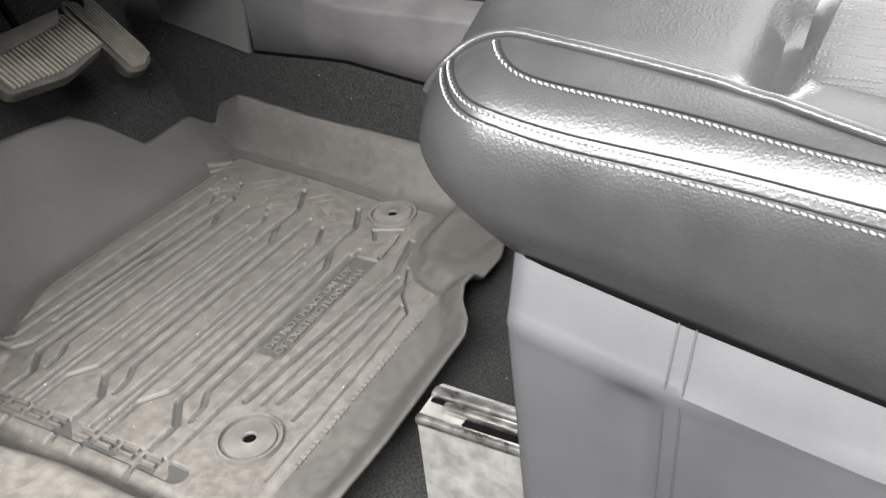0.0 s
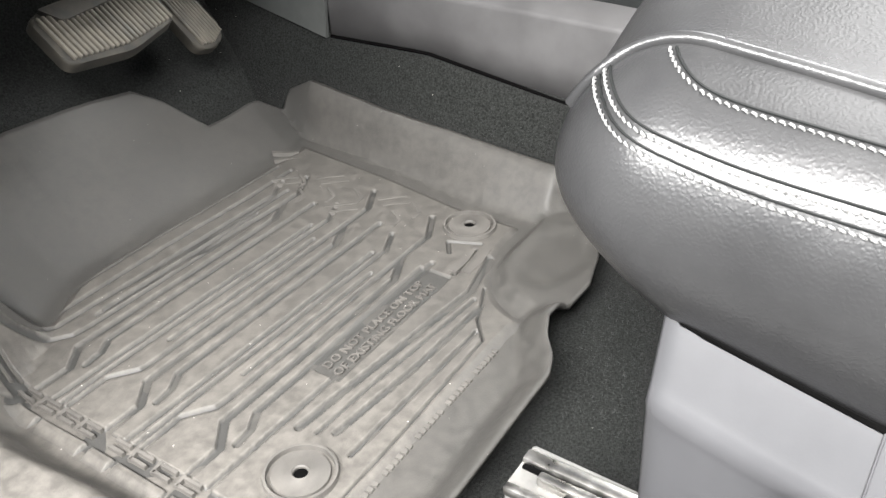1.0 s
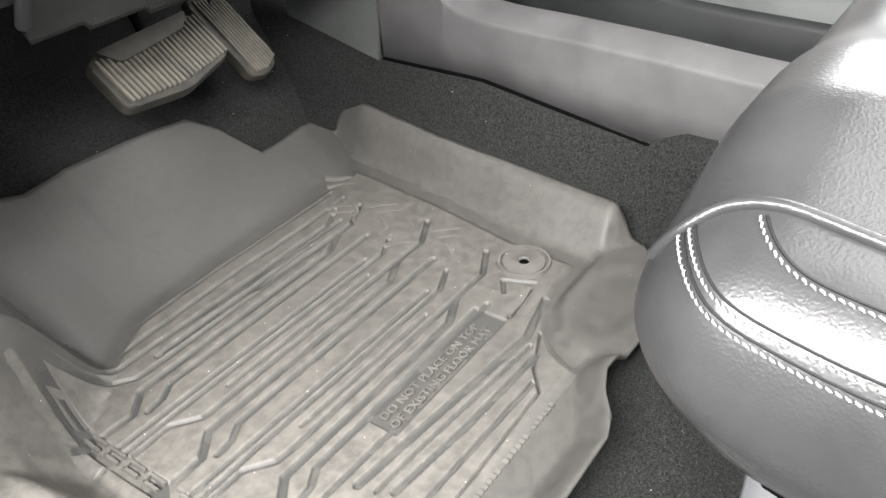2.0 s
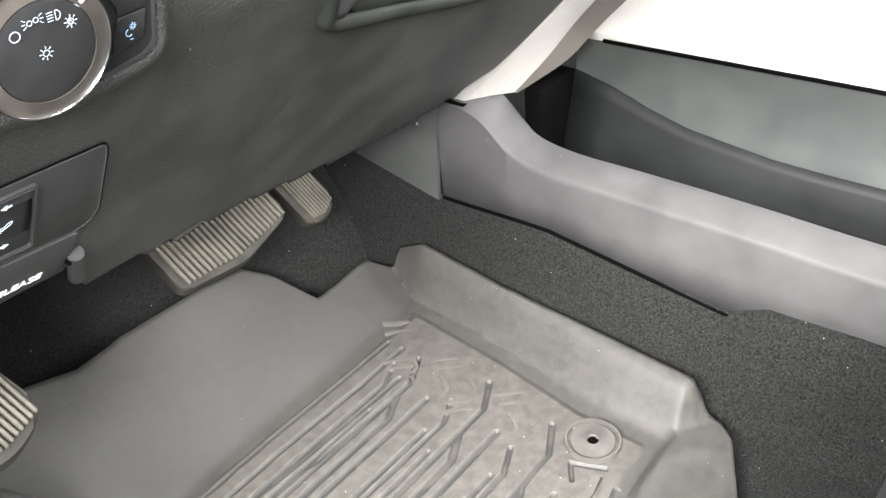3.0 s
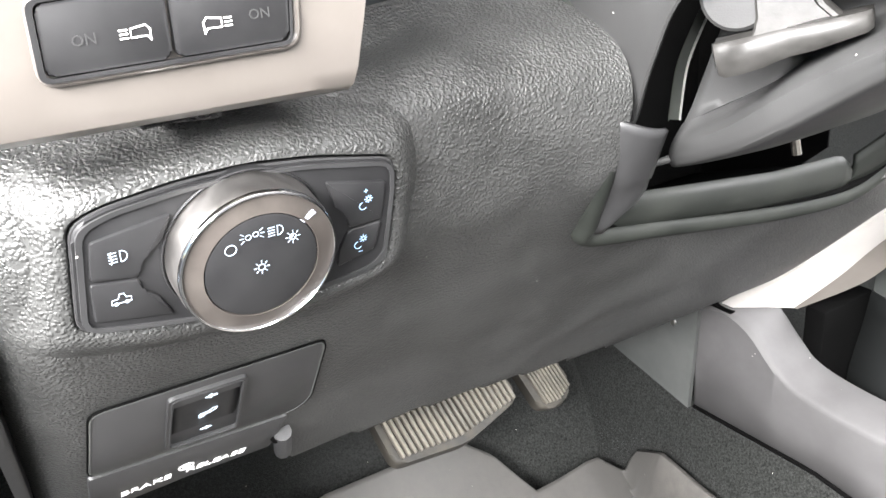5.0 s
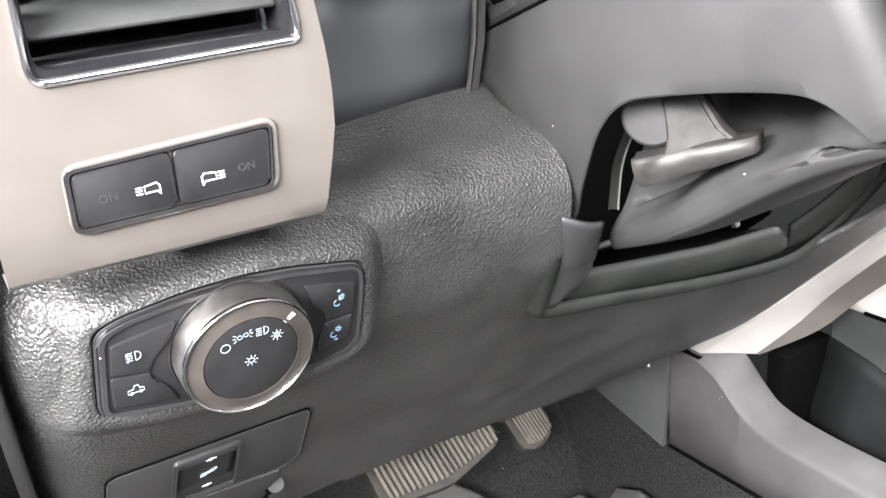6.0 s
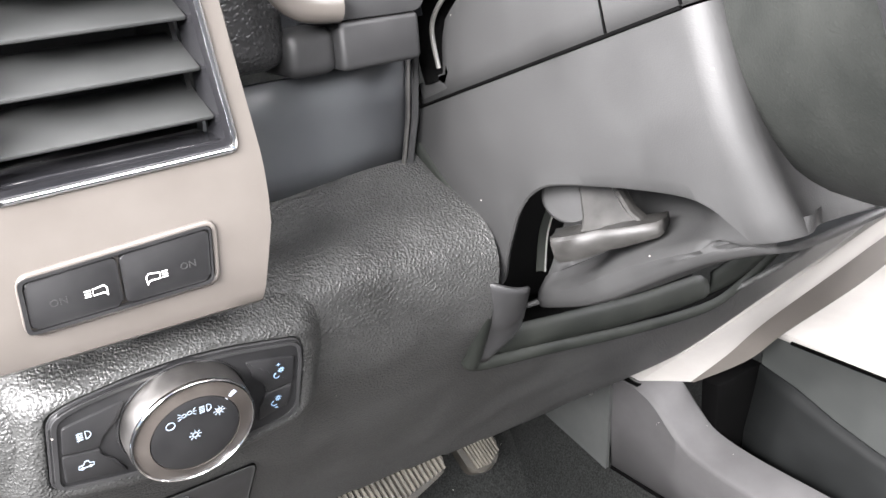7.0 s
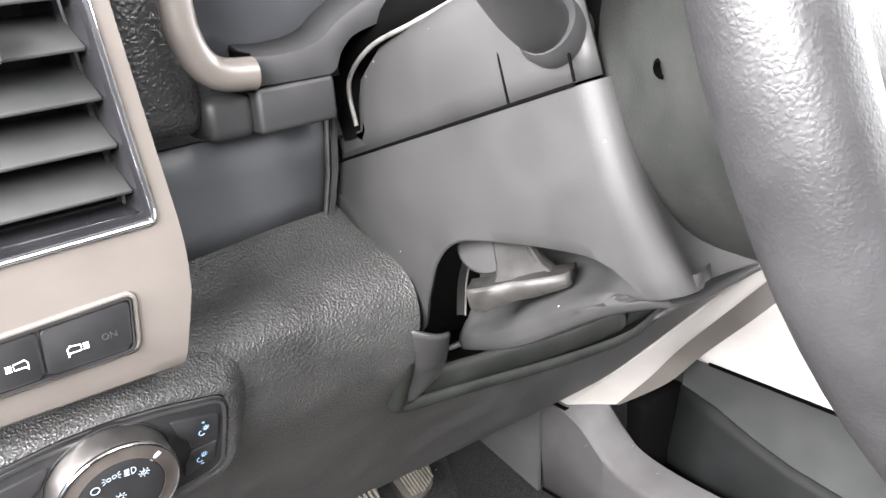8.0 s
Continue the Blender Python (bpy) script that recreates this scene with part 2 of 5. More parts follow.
def prism(outline, depth, m=None, bev=0.0, seg=2, bm=None, base=0.0):
    """An outline in the local xy plane raised from z = base to base + depth."""
    bm = bm or bmesh.new()
    m = m or Matrix()
    low = [bm.verts.new(m @ Vector((x, y, base))) for x, y in outline]
    top = [bm.verts.new(m @ Vector((x, y, base + depth))) for x, y in outline]
    n = len(outline)
    bm.faces.new(low[::-1])
    cap = bm.faces.new(top)
    for i in range(n):
        bm.faces.new((low[i], low[(i + 1) % n], top[(i + 1) % n], top[i]))
    if bev:
        bmesh.ops.bevel(bm, geom=list(cap.edges), offset=bev, segments=seg, affect="EDGES", profile=0.5)
    return bm


def ring_prism(outer, inner, depth, m=None, bm=None, base=0.0):
    """A flat frame between two outlines of the same number of corners."""
    bm = bm or bmesh.new()
    m = m or Matrix()
    rows = [[bm.verts.new(m @ Vector((x, y, z))) for x, y in line] for line, z in ((outer, base), (outer, base + depth), (inner, base + depth), (inner, base))]
    n = len(outer)
    for a in range(4):
        for i in range(n):
            bm.faces.new((rows[a][i], rows[a][(i + 1) % n], rows[(a + 1) % 4][(i + 1) % n], rows[(a + 1) % 4][i]))
    return bm


def spline(points, per=8, closed=False):
    """A Catmull-Rom line through the points."""
    p = [Vector(q) for q in points]
    n, out = len(p), []
    for i in range(n if closed else n - 1):
        a, b, c, d = (p[(i + k) % n] if closed else p[min(max(i + k, 0), n - 1)] for k in (-1, 0, 1, 2))
        for k in range(per):
            t = k / per
            out.append(0.5 * ((2 * b) + (c - a) * t + (2 * a - 5 * b + 4 * c - d) * t * t + (3 * b - a - 3 * c + d) * t**3))
    return out if closed else out + [p[-1]]


def rounded(outline, r, seg=4):
    """An outline with its corners rounded."""
    out, n = [], len(outline)
    for i in range(n):
        a, b, c = (Vector(outline[(i + k) % n]) for k in (-1, 0, 1))
        u, v = (a - b), (c - b)
        k = min(r, 0.45 * u.length, 0.45 * v.length)
        p, q = b + u.normalized() * k, b + v.normalized() * k
        for s in range(seg + 1):
            t = s / seg
            out.append(tuple((1 - t) ** 2 * p + 2 * t * (1 - t) * b + t * t * q))
    return out


def grid(rows, closed=False, bm=None):
    """Faces between rows of points of one length."""
    bm = bm or bmesh.new()
    v = [[bm.verts.new(p) for p in row] for row in rows]
    n = len(rows[0])
    for a in range(len(rows) - 1):
        for i in range(n if closed else n - 1):
            bm.faces.new((v[a][i], v[a][(i + 1) % n], v[a + 1][(i + 1) % n], v[a + 1][i]))
    return bm


def loft(rows, bm=None):
    """A closed body through rings of points, with its ends capped."""
    bm = bm or bmesh.new()
    v = [[bm.verts.new(p) for p in row] for row in rows]
    n = len(rows[0])
    for a in range(len(rows) - 1):
        for i in range(n):
            bm.faces.new((v[a][i], v[a][(i + 1) % n], v[a + 1][(i + 1) % n], v[a + 1][i]))
    bm.faces.new(v[0][::-1])
    bm.faces.new(v[-1])
    return bm


def tube(points, r, sides=8, closed=False, bm=None, flat=1.0, cap=True):
    """A round bar along points; r a number or one for each point."""
    bm = bm or bmesh.new()
    p = [Vector(q) for q in points]
    n = len(p)
    rings, up = [], None
    for i in range(n):
        a, b = (p[(i - 1) % n], p[(i + 1) % n]) if closed else (p[max(i - 1, 0)], p[min(i + 1, n - 1)])
        way = (b - a).normalized()
        up = way.orthogonal().normalized() if up is None else (up - way * up.dot(way)).normalized()
        side, k = way.cross(up), r[i] if hasattr(r, "__len__") else r
        rings.append([bm.verts.new(p[i] + k * (math.cos(2 * math.pi * s / sides) * up + flat * math.sin(2 * math.pi * s / sides) * side)) for s in range(sides)])
    for i in range(n if closed else n - 1):
        a, b = rings[i], rings[(i + 1) % n]
        for s in range(sides):
            bm.faces.new((a[s], a[(s + 1) % sides], b[(s + 1) % sides], b[s]))
    if cap and not closed:
        bm.faces.new(rings[0][::-1])
        bm.faces.new(rings[-1])
    return bm


def lathe(profile, m, sides=48, bm=None):
    """A body of revolution about the local z axis from (radius, height) pairs."""
    bm = bm or bmesh.new()
    rings = []
    for r, z in profile:
        rings.append([bm.verts.new(m @ Vector((r * math.cos(2 * math.pi * s / sides), r * math.sin(2 * math.pi * s / sides), z))) for s in range(sides)])
    for a, b in zip(rings, rings[1:]):
        for s in range(sides):
            bm.faces.new((a[s], a[(s + 1) % sides], b[(s + 1) % sides], b[s]))
    return bm


def disc_cap(r, z, m, sides=40, bm=None):
    bm = bm or bmesh.new()
    bm.faces.new([bm.verts.new(m @ Vector((r * math.cos(2 * math.pi * s / sides), r * math.sin(2 * math.pi * s / sides), z))) for s in range(sides)])
    return bm


def lettering(body, size, m, depth=0.0003, shear=0.0, stretch=1.0, spacing=1.0):
    """Raised letters in the local xy plane, as a bmesh."""
    font = bpy.data.curves.new("letters", "FONT")
    font.body, font.size, font.extrude, font.align_x, font.align_y = body, size, depth, "CENTER", "CENTER"
    font.shear, font.space_character, font.resolution_u = shear, spacing, 2
    ob = bpy.data.objects.new("letters", font)
    scene.collection.objects.link(ob)
    bpy.context.view_layer.update()
    me = bpy.data.meshes.new_from_object(ob.evaluated_get(bpy.context.evaluated_depsgraph_get()))
    bpy.data.objects.remove(ob)
    bm = bmesh.new()
    bm.from_mesh(me)
    bm.transform(m @ Matrix.Diagonal((stretch, 1, 1, 1)))
    return bm


def facing(x, y, z, tilt):
    """A pose whose x runs to the right, y up along a panel that leans by tilt degrees, and z out of it towards the seat."""
    return pose(x, y, z, 90 + tilt, 0, 0)


def lerp(a, b, t):
    return a + (b - a) * t


def along(table, x):
    """A smooth value between (x, value) pairs."""
    if x <= table[0][0]:
        return table[0][1]
    for (a, u), (b, v) in zip(table, table[1:]):
        if x <= b:
            t = (x - a) / (b - a)
            return lerp(u, v, t)
    return table[-1][1]


def ease(t):
    t = min(max(t, 0.0), 1.0)
    return t * t * (3 - 2 * t)


# ---------------------------------------------------------------- cab shell
tagged(part("floor", rbox(0.27, 1.95, -1.1, 1.12, -0.05, -0.014, 0.004), CARPET), "black loop-pile carpet covering the cab floor", "floor", kind="structure")
ground = tagged(part("ground", rbox(-80, 80, -80, 80, -0.62, -0.60, 0), material("concrete", (0.11, 0.108, 0.105), (0.17, 0.166, 0.16), (0.8, 0.9), 3)), "dark worn concrete ground under the truck", "ground", kind="structure")
# roof left open over the seats, only to admit the added top light
roof = rbox(0.20, 2.0, -1.2, -0.42, 1.27, 1.30, 0.004)
rbox(0.20, 2.0, 0.30, 0.75, 1.27, 1.30, 0.004, bm=roof)
rbox(0.20, 0.40, -0.42, 0.30, 1.27, 1.30, 0.004, bm=roof)
rbox(1.24, 2.0, -0.42, 0.30, 1.27, 1.30, 0.004, bm=roof)
tagged(part("ceiling", roof, LINER), "grey cloth headliner with a hole added for the top light", "ceiling", kind="structure")
tagged(part("wall_rear", rbox(0.25, 1.97, -1.25, -1.15, -0.05, 1.28, 0.01), LINER), "grey rear wall of the cab", "wall", kind="structure")
tagged(part("wall_passenger_door", rbox(1.93, 2.0, -1.2, 1.0, -0.05, 0.72, 0.01), GREY), "grey passenger door panel below its window", "wall", kind="structure")
FIREWALL = spline([(0.955, -0.02, 0), (1.03, 0.075, 0), (1.10, 0.16, 0), (1.14, 0.30, 0), (1.13, 0.72, 0)], 6)
tagged(part("wall_firewall", grid([[(0.25, v[0], v[1]), (1.95, v[0], v[1])] for v in FIREWALL]), CARPET, solid=0.02), "dark carpeted firewall behind the pedals", "wall", kind="structure")
tagged(part("wall_dash_top", rbox(0.27, 1.95, 0.74, 1.35, 0.80, 0.84, 0.02, 3), GRAIN), "black grained dashboard top pad", "wall", kind="structure")
# unseen panel; its reach is set to keep door light off the footwell
tagged(part("wall_kick_left", rbox(0.15, 0.268, 0.69, 1.12, -0.05, 0.86, 0.008), PLASTIC), "black kick panel beside the pedals, extended to shade the footwell", "wall", kind="structure")

# ---------------------------------------------------------------- floor mat
MAT_CREASE = [(0.30, 0.790), (0.45, 0.832), (0.50, 0.862), (0.54, 0.868), (0.615, 0.868), (0.743, 0.866), (0.84, 0.868), (0.90, 0.884)]
MAT_RIGHT = [(0.38, 0.82), (0.507, 0.828), (0.584, 0.831), (0.68, 0.850), (0.773, 0.862), (0.90, 0.872), (0.94, 0.872)]
MAT_FRONT = [(0.26, 0.975), (0.55, 0.984), (0.66, 0.988), (0.715, 0.990), (0.742, 0.972), (0.768, 0.929), (0.80, 0.930), (0.86, 0.934), (0.897, 0.905)]
MAT_REAR = [(0.26, 0.385), (0.46, 0.376), (0.60, 0.378), (0.622, 0.386), (0.645, 0.403), (0.67, 0.414), (0.75, 0.411), (0.80, 0.425), (0.86, 0.455), (0.90, 0.50)]
MAT_OUTER = [(0.38, 0.865), (0.50, 0.880), (0.60, 0.886), (0.75, 0.892), (0.877, 0.899), (1.0, 0.899)]
MAT_LEFT = [(0.37, 0.345), (0.50, 0.350), (0.58, 0.352), (0.66, 0.345), (0.72, 0.352), (0.77, 0.400), (0.807, 0.450), (0.85, 0.452), (0.90, 0.428), (1.0, 0.415)]


def lobe(x, y):
    """How far a place lies on the raised pad at the mat's corner beside the seat."""
    return ease((1.12 - math.hypot((x - 0.80) / 0.108, (y - 0.440) / 0.072)) / 0.22) * ease((0.512 - y) / 0.012)


def mat_height(x, y):
    """The height of the moulded mat above the cab floor."""
    over = y - along(MAT_CREASE, x)
    slope = along([(0.30, 0.79), (0.45, 0.87), (0.55, 1.01), (0.615, 0.955), (0.66, 0.90), (0.74, 0.77), (0.80, 0.745)], x)
    z = slope * (math.sqrt(over * over + 0.00006) + over) / 2 if over > -0.06 else 0.0
    wall = along([(0.40, 0.018), (0.488, 0.018), (0.508, 0.048), (0.56, 0.050), (0.75, 0.060), (0.87, 0.072), (0.915, 0.050), (1.0, 0.045)], y)
    foot = along(MAT_RIGHT, y)
    z = max(z, wall * ease((x - foot) / max(0.016, along(MAT_OUTER, y) - foot - 0.004)))
    left = along(MAT_LEFT, y)
    rise = along([(0.37, 0.045), (0.66, 0.052), (0.72, 0.070), (0.78, 0.110), (0.85, 0.150), (1.0, 0.200)], y)
    z = max(z, rise * ease((left - x) / along([(0.4, 0.030), (0.68, 0.040), (0.76, 0.085), (0.85, 0.085), (1.0, 0.09)], y)))
    back = along(MAT_REAR, x)
    z = max(z, 0.026 * ease(1 - (y - back) / 0.035))
    pad = lobe(x, y)
    if pad > 0:
        z = lerp(z, 0.009 - 0.004 * ease((1.15 - math.hypot((x - 0.778) / 0.058, (y - 0.462) / 0.036)) / 0.5), pad)
    return z


def floor_mat():
    mat = thing("floor_mat", "dusty black rubber moulded tray mat with raised ribs", "floor mat")
    nu, nv, rows = 130, 150, []
    for j in range(nv + 1):
        row = []
        for i in range(nu + 1):
            u, v = i / nu, j / nv
            x = lerp(0.268, 0.899, u)
            for _ in range(3):
                y = lerp(along(MAT_REAR, x), along(MAT_FRONT, x), v)
                x = lerp(0.268, along(MAT_OUTER, y), u)
            row.append((x, y, mat_height(x, y) + 0.0006 * noise.noise((x * 30, y * 30, 0))))
        rows.append(row)
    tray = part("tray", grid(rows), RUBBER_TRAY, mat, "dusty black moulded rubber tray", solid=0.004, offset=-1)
    # tone value: palest on the door-side rise, a little paler on the floor
    dust_tone = tray.data.attributes.new("dust_tone", "FLOAT", "POINT")
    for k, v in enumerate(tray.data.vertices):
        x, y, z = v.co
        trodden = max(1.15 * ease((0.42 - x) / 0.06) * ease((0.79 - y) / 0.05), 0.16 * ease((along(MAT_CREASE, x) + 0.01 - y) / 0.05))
        dust_tone.data[k].value = 0.24 + trodden + 0.10 * noise.noise((x * 14, y * 14, 3))

    # trodden floor: dusty plates parted by flat channels, which are coloured darker
    channels = []
    for base, ends in ((0.7645, (0.715, 0.742, 0.752, 0.735)), (0.674, (0.709, 0.745, 0.765, 0.725)), (0.5835, (0.688, 0.710, 0.750, 0.705))):
        a, d, e, g = ends
        channels += [([(0.350, base - 0.018), (0.418, base - 0.018), (0.441, base), (0.456, base), (a - 0.02, base - 0.003), (a + 0.012, base + 0.012)], 0.0070),
                     ([(0.428, base - 0.0265), (0.446, base - 0.0245), (0.462, base - 0.015), (0.480, base - 0.015), (d, base - 0.019)], 0.0060),
                     ([(0.372, base + 0.033), (0.426, base + 0.034), (0.449, base + 0.017), (0.464, base + 0.0155), (e, base + 0.012), (e + 0.035, base + 0.030)], 0.0055),
                     ([(0.350, base + 0.0410), (0.46, base + 0.0410), (g, base + 0.035), (g + 0.03, base + 0.048)], 0.0048),
                     ([(0.383, base - 0.0395), (0.46, base - 0.041), (g - 0.03, base - 0.0465)], 0.0048),
                     ([(0.49, base + 0.0265), (g - 0.04, base + 0.023)], 0.0040)]
    channels += [([(0.376, 0.795), (0.377, 0.66), (0.376, 0.525)], 0.0165), ([(0.477, 0.499), (0.568, 0.490), (0.673, 0.485)], 0.0055), ([(0.467, 0.528), (0.512, 0.524), (0.690, 0.506), (0.748, 0.519)], 0.0070),
                 ([(0.470, 0.512), (0.53, 0.509), (0.680, 0.496)], 0.0036), ([(0.465, 0.475), (0.56, 0.472), (0.64, 0.470)], 0.0040), ([(0.49, 0.805), (0.60, 0.797), (0.75, 0.792)], 0.0055), ([(0.48, 0.789), (0.60, 0.785), (0.72, 0.777)], 0.0045),
                 ([(0.455, 0.822), (0.60, 0.824), (0.72, 0.820), (0.79, 0.822)], 0.0050), ([(0.475, 0.843), (0.60, 0.846), (0.79, 0.843)], 0.0055), ([(0.735, 0.560), (0.752, 0.572), (0.765, 0.540)], 0.004), ([(0.705, 0.535), (0.752, 0.540)], 0.005), ([(0.400, 0.455), (0.50, 0.455), (0.632, 0.459), (0.655, 0.478), (0.70, 0.497)], 0.0022)]
    nu, nv = 470, 400
    uu, vv = np.meshgrid(np.linspace(0, 1, nu + 1), np.linspace(0, 1, nv + 1))
    right = np.interp(0.44 + vv * 0.37, [p[0] for p in MAT_RIGHT], [p[1] for p in MAT_RIGHT]) - 0.010
    xx = 0.352 + uu * (right - 0.352)
    yy = 0.440 + vv * (np.interp(xx, [p[0] for p in MAT_CREASE], [p[1] for p in MAT_CREASE]) - 0.012 - 0.440)
    depth = np.zeros_like(xx)
    for line, wide in channels:
        near = np.full_like(xx, 1.0)
        for (ax, ay), (bx, by) in zip(line, line[1:]):
            q = np.clip(((xx - ax) * (bx - ax) + (yy - ay) * (by - ay)) / ((bx - ax) ** 2 + (by - ay) ** 2), 0, 1)
            near = np.minimum(near, np.hypot(xx - ax - q * (bx - ax), yy - ay - q * (by - ay)))
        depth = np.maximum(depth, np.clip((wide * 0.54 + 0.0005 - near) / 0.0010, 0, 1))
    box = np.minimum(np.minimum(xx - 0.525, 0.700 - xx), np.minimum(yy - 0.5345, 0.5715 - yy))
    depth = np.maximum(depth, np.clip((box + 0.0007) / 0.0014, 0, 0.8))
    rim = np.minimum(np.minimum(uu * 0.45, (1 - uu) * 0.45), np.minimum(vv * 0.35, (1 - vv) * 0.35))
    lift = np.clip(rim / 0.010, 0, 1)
    lift = lift * (1 - np.clip((1.22 - np.hypot((xx - 0.80) / 0.108, (yy - 0.440) / 0.072)) / 0.10, 0, 1))
    ground_z = np.array([[mat_height(xx[j, i], yy[j, i]) for i in range(0, nu + 1, 10)] for j in range(0, nv + 1, 10)])
    ground_z = np.array([np.interp(np.arange(nu + 1), np.arange(0, nu + 1, 10), row) for row in ground_z])
    ground_z = np.array([np.interp(np.arange(nv + 1), np.arange(0, nv + 1, 10), ground_z[:, i]) for i in range(nu + 1)]).T
    zz = ground_z - 0.0012 + lift * (0.0050 - 0.0038 * depth)
    me = bpy.data.meshes.new("trodden_floor")
    idx = np.arange((nu + 1) * (nv + 1)).reshape(nv + 1, nu + 1)
    quads = np.stack([idx[:-1, :-1], idx[:-1, 1:], idx[1:, 1:], idx[1:, :-1]], -1).reshape(-1, 4)
    me.from_pydata(np.stack([xx, yy, zz], -1).reshape(-1, 3).tolist(), [], quads.tolist())
    me.polygons.foreach_set("use_smooth", [True] * len(me.polygons))
    # tone value: low in the channels, higher on plates and towards the door
    level = me.attributes.new("dust_tone", "FLOAT", "POINT")
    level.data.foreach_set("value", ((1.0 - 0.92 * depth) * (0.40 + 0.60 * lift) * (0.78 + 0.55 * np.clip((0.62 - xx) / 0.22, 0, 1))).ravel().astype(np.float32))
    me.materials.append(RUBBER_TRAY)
    floor_piece = new("trodden_floor", me)
    floor_piece.parent = mat
    floor_piece["label"] = "ribbed floor of the mat with dusty plates and channels"

    def strip(points, width, height, name="rib"):
        """A raised band on the mat along points of the plan."""
        pts = [Vector((p[0], p[1])) for p in points]
        rows = []
        for i, p in enumerate(pts):
            a, b = pts[max(i - 1, 0)], pts[min(i + 1, len(pts) - 1)]
            side = Vector((-(b - a).y, (b - a).x)).normalized() * width / 2
            ring = []
            for k, h in ((-1, -0.001), (-0.8, height), (0.8, height), (1, -0.001)):
                q = p + side * k
                ring.append((q.x, q.y, mat_height(q.x, q.y) + h))
            rows.append(ring)
        return loft(rows)

    # chevron ticks and short bars towards the console side
    for x, y in ((0.802, 0.770), (0.795, 0.757), (0.822, 0.858), (0.812, 0.846), (0.798, 0.676), (0.790, 0.664), (0.772, 0.815), (0.765, 0.803), (0.755, 0.72), (0.748, 0.708)):
        part("tick", strip([(x - 0.012, y + 0.012), (x, y), (x + 0.010, y - 0.012)], 0.0050, 0.0042), RUBBER, mat)
    for x, y in ((0.770, 0.735), (0.783, 0.705), (0.765, 0.640), (0.790, 0.630), (0.778, 0.785), (0.752, 0.765)):
        part("tick", strip([(x - 0.018, y), (x - 0.004, y + 0.001), (x + 0.004, y + 0.010), (x + 0.010, y + 0.020)], 0.0050, 0.0042), RUBBER, mat)
    for y, x0, x1 in ((0.539, 0.708, 0.752), (0.5255, 0.712, 0.760)):
        part("tick", strip([(x0, y), ((x0 + x1) / 2, y), (x1, y + 0.004)], 0.010, 0.0042), RUBBER, mat)
    # name along the door side, as plain raised bars
    for k in range(9):
        y = 0.772 - k * 0.0255 - (0.010 if k > 4 else 0)
        part("raised_bar", strip([(0.3835, y - 0.009), (0.3835, y), (0.3835, y + 0.008)], 0.0036, 0.0040), RUBBER, mat)
        part("raised_bar", strip([(0.3755, y - 0.009), (0.3755, y), (0.3755, y + 0.008)], 0.0036, 0.0040), RUBBER, mat)
        if k not in (1, 5):
            part("raised_bar", strip([(0.3735, y + 0.008), (0.379, y + 0.009), (0.3855, y + 0.010)], 0.0036, 0.0040), RUBBER, mat)
    # warning text
    for k, words in enumerate(("DO NOT PLACE ON TOP", "OF EXISTING FLOOR MAT")):
        part("lettering", lettering(words, 0.0122, pose(0.606, 0.5560 - k * 0.0130, 0.0022, 0, 0, 0), 0.0009, stretch=1.06), RUBBER, mat, "moulded rubber lettering")
    for k in range(34):
        x = 0.42 + k * 0.0062
        if k % 7 != 6:
            part("raised_bar", strip([(x, 0.4435), (x + 0.003, 0.4438), (x + 0.0042, 0.4438)], 0.006, 0.0016), RUBBER, mat)
    # retaining discs
    for x, y in ((0.43, 0.494), (0.788, 0.568)):
        m = pose(x, y, 0.0034)
        eye = part("retaining_disc", lathe([(0.0056, -0.004), (0.0056, 0.0030), (0.0066, 0.0040), (0.0082, 0.0030), (0.0222, 0.0028), (0.0230, -0.0010), (0.0252, -0.0010), (0.0258, 0.0046), (0.0280, 0.0046), (0.0292, -0.001)], m, 56), RUBBER, mat, "round retaining grommet in the mat")
        part("hole", disc_cap(0.0057, 0.0012, m), DARK, eye)
    return mat


floor_mat()


# ---------------------------------------------------------------- tunnel carpet and console
def tunnel():
    rows = []
    for k in range(41):
        y = lerp(-0.6, 1.10, k / 40)
        top = along([(-0.6, 0.110), (0.428, 0.1115), (0.480, 0.1105), (0.503, 0.0935), (0.718, 0.121), (0.876, 0.118), (1.1, 0.16)], y)
        fold = 0.009 * ease((0.508 - y) / 0.03)
        line = [(0.893, y, -0.016), (0.902, y, 0.012), (0.914 - fold * 0.5, y, 0.045), (0.930 - fold, y, top * 0.80), (0.946 - fold, y, top + 0.003), (0.985, y, top + 0.01)]
        rows.append([p + Vector((0, 0, 0.0025 * noise.noise(p * 60))) for p in spline(line, 5)])
    hump = tagged(part("tunnel_carpet", grid(rows), CARPET), "black carpet rising over the transmission tunnel", "carpet", kind="structure")
    return hump


tunnel()


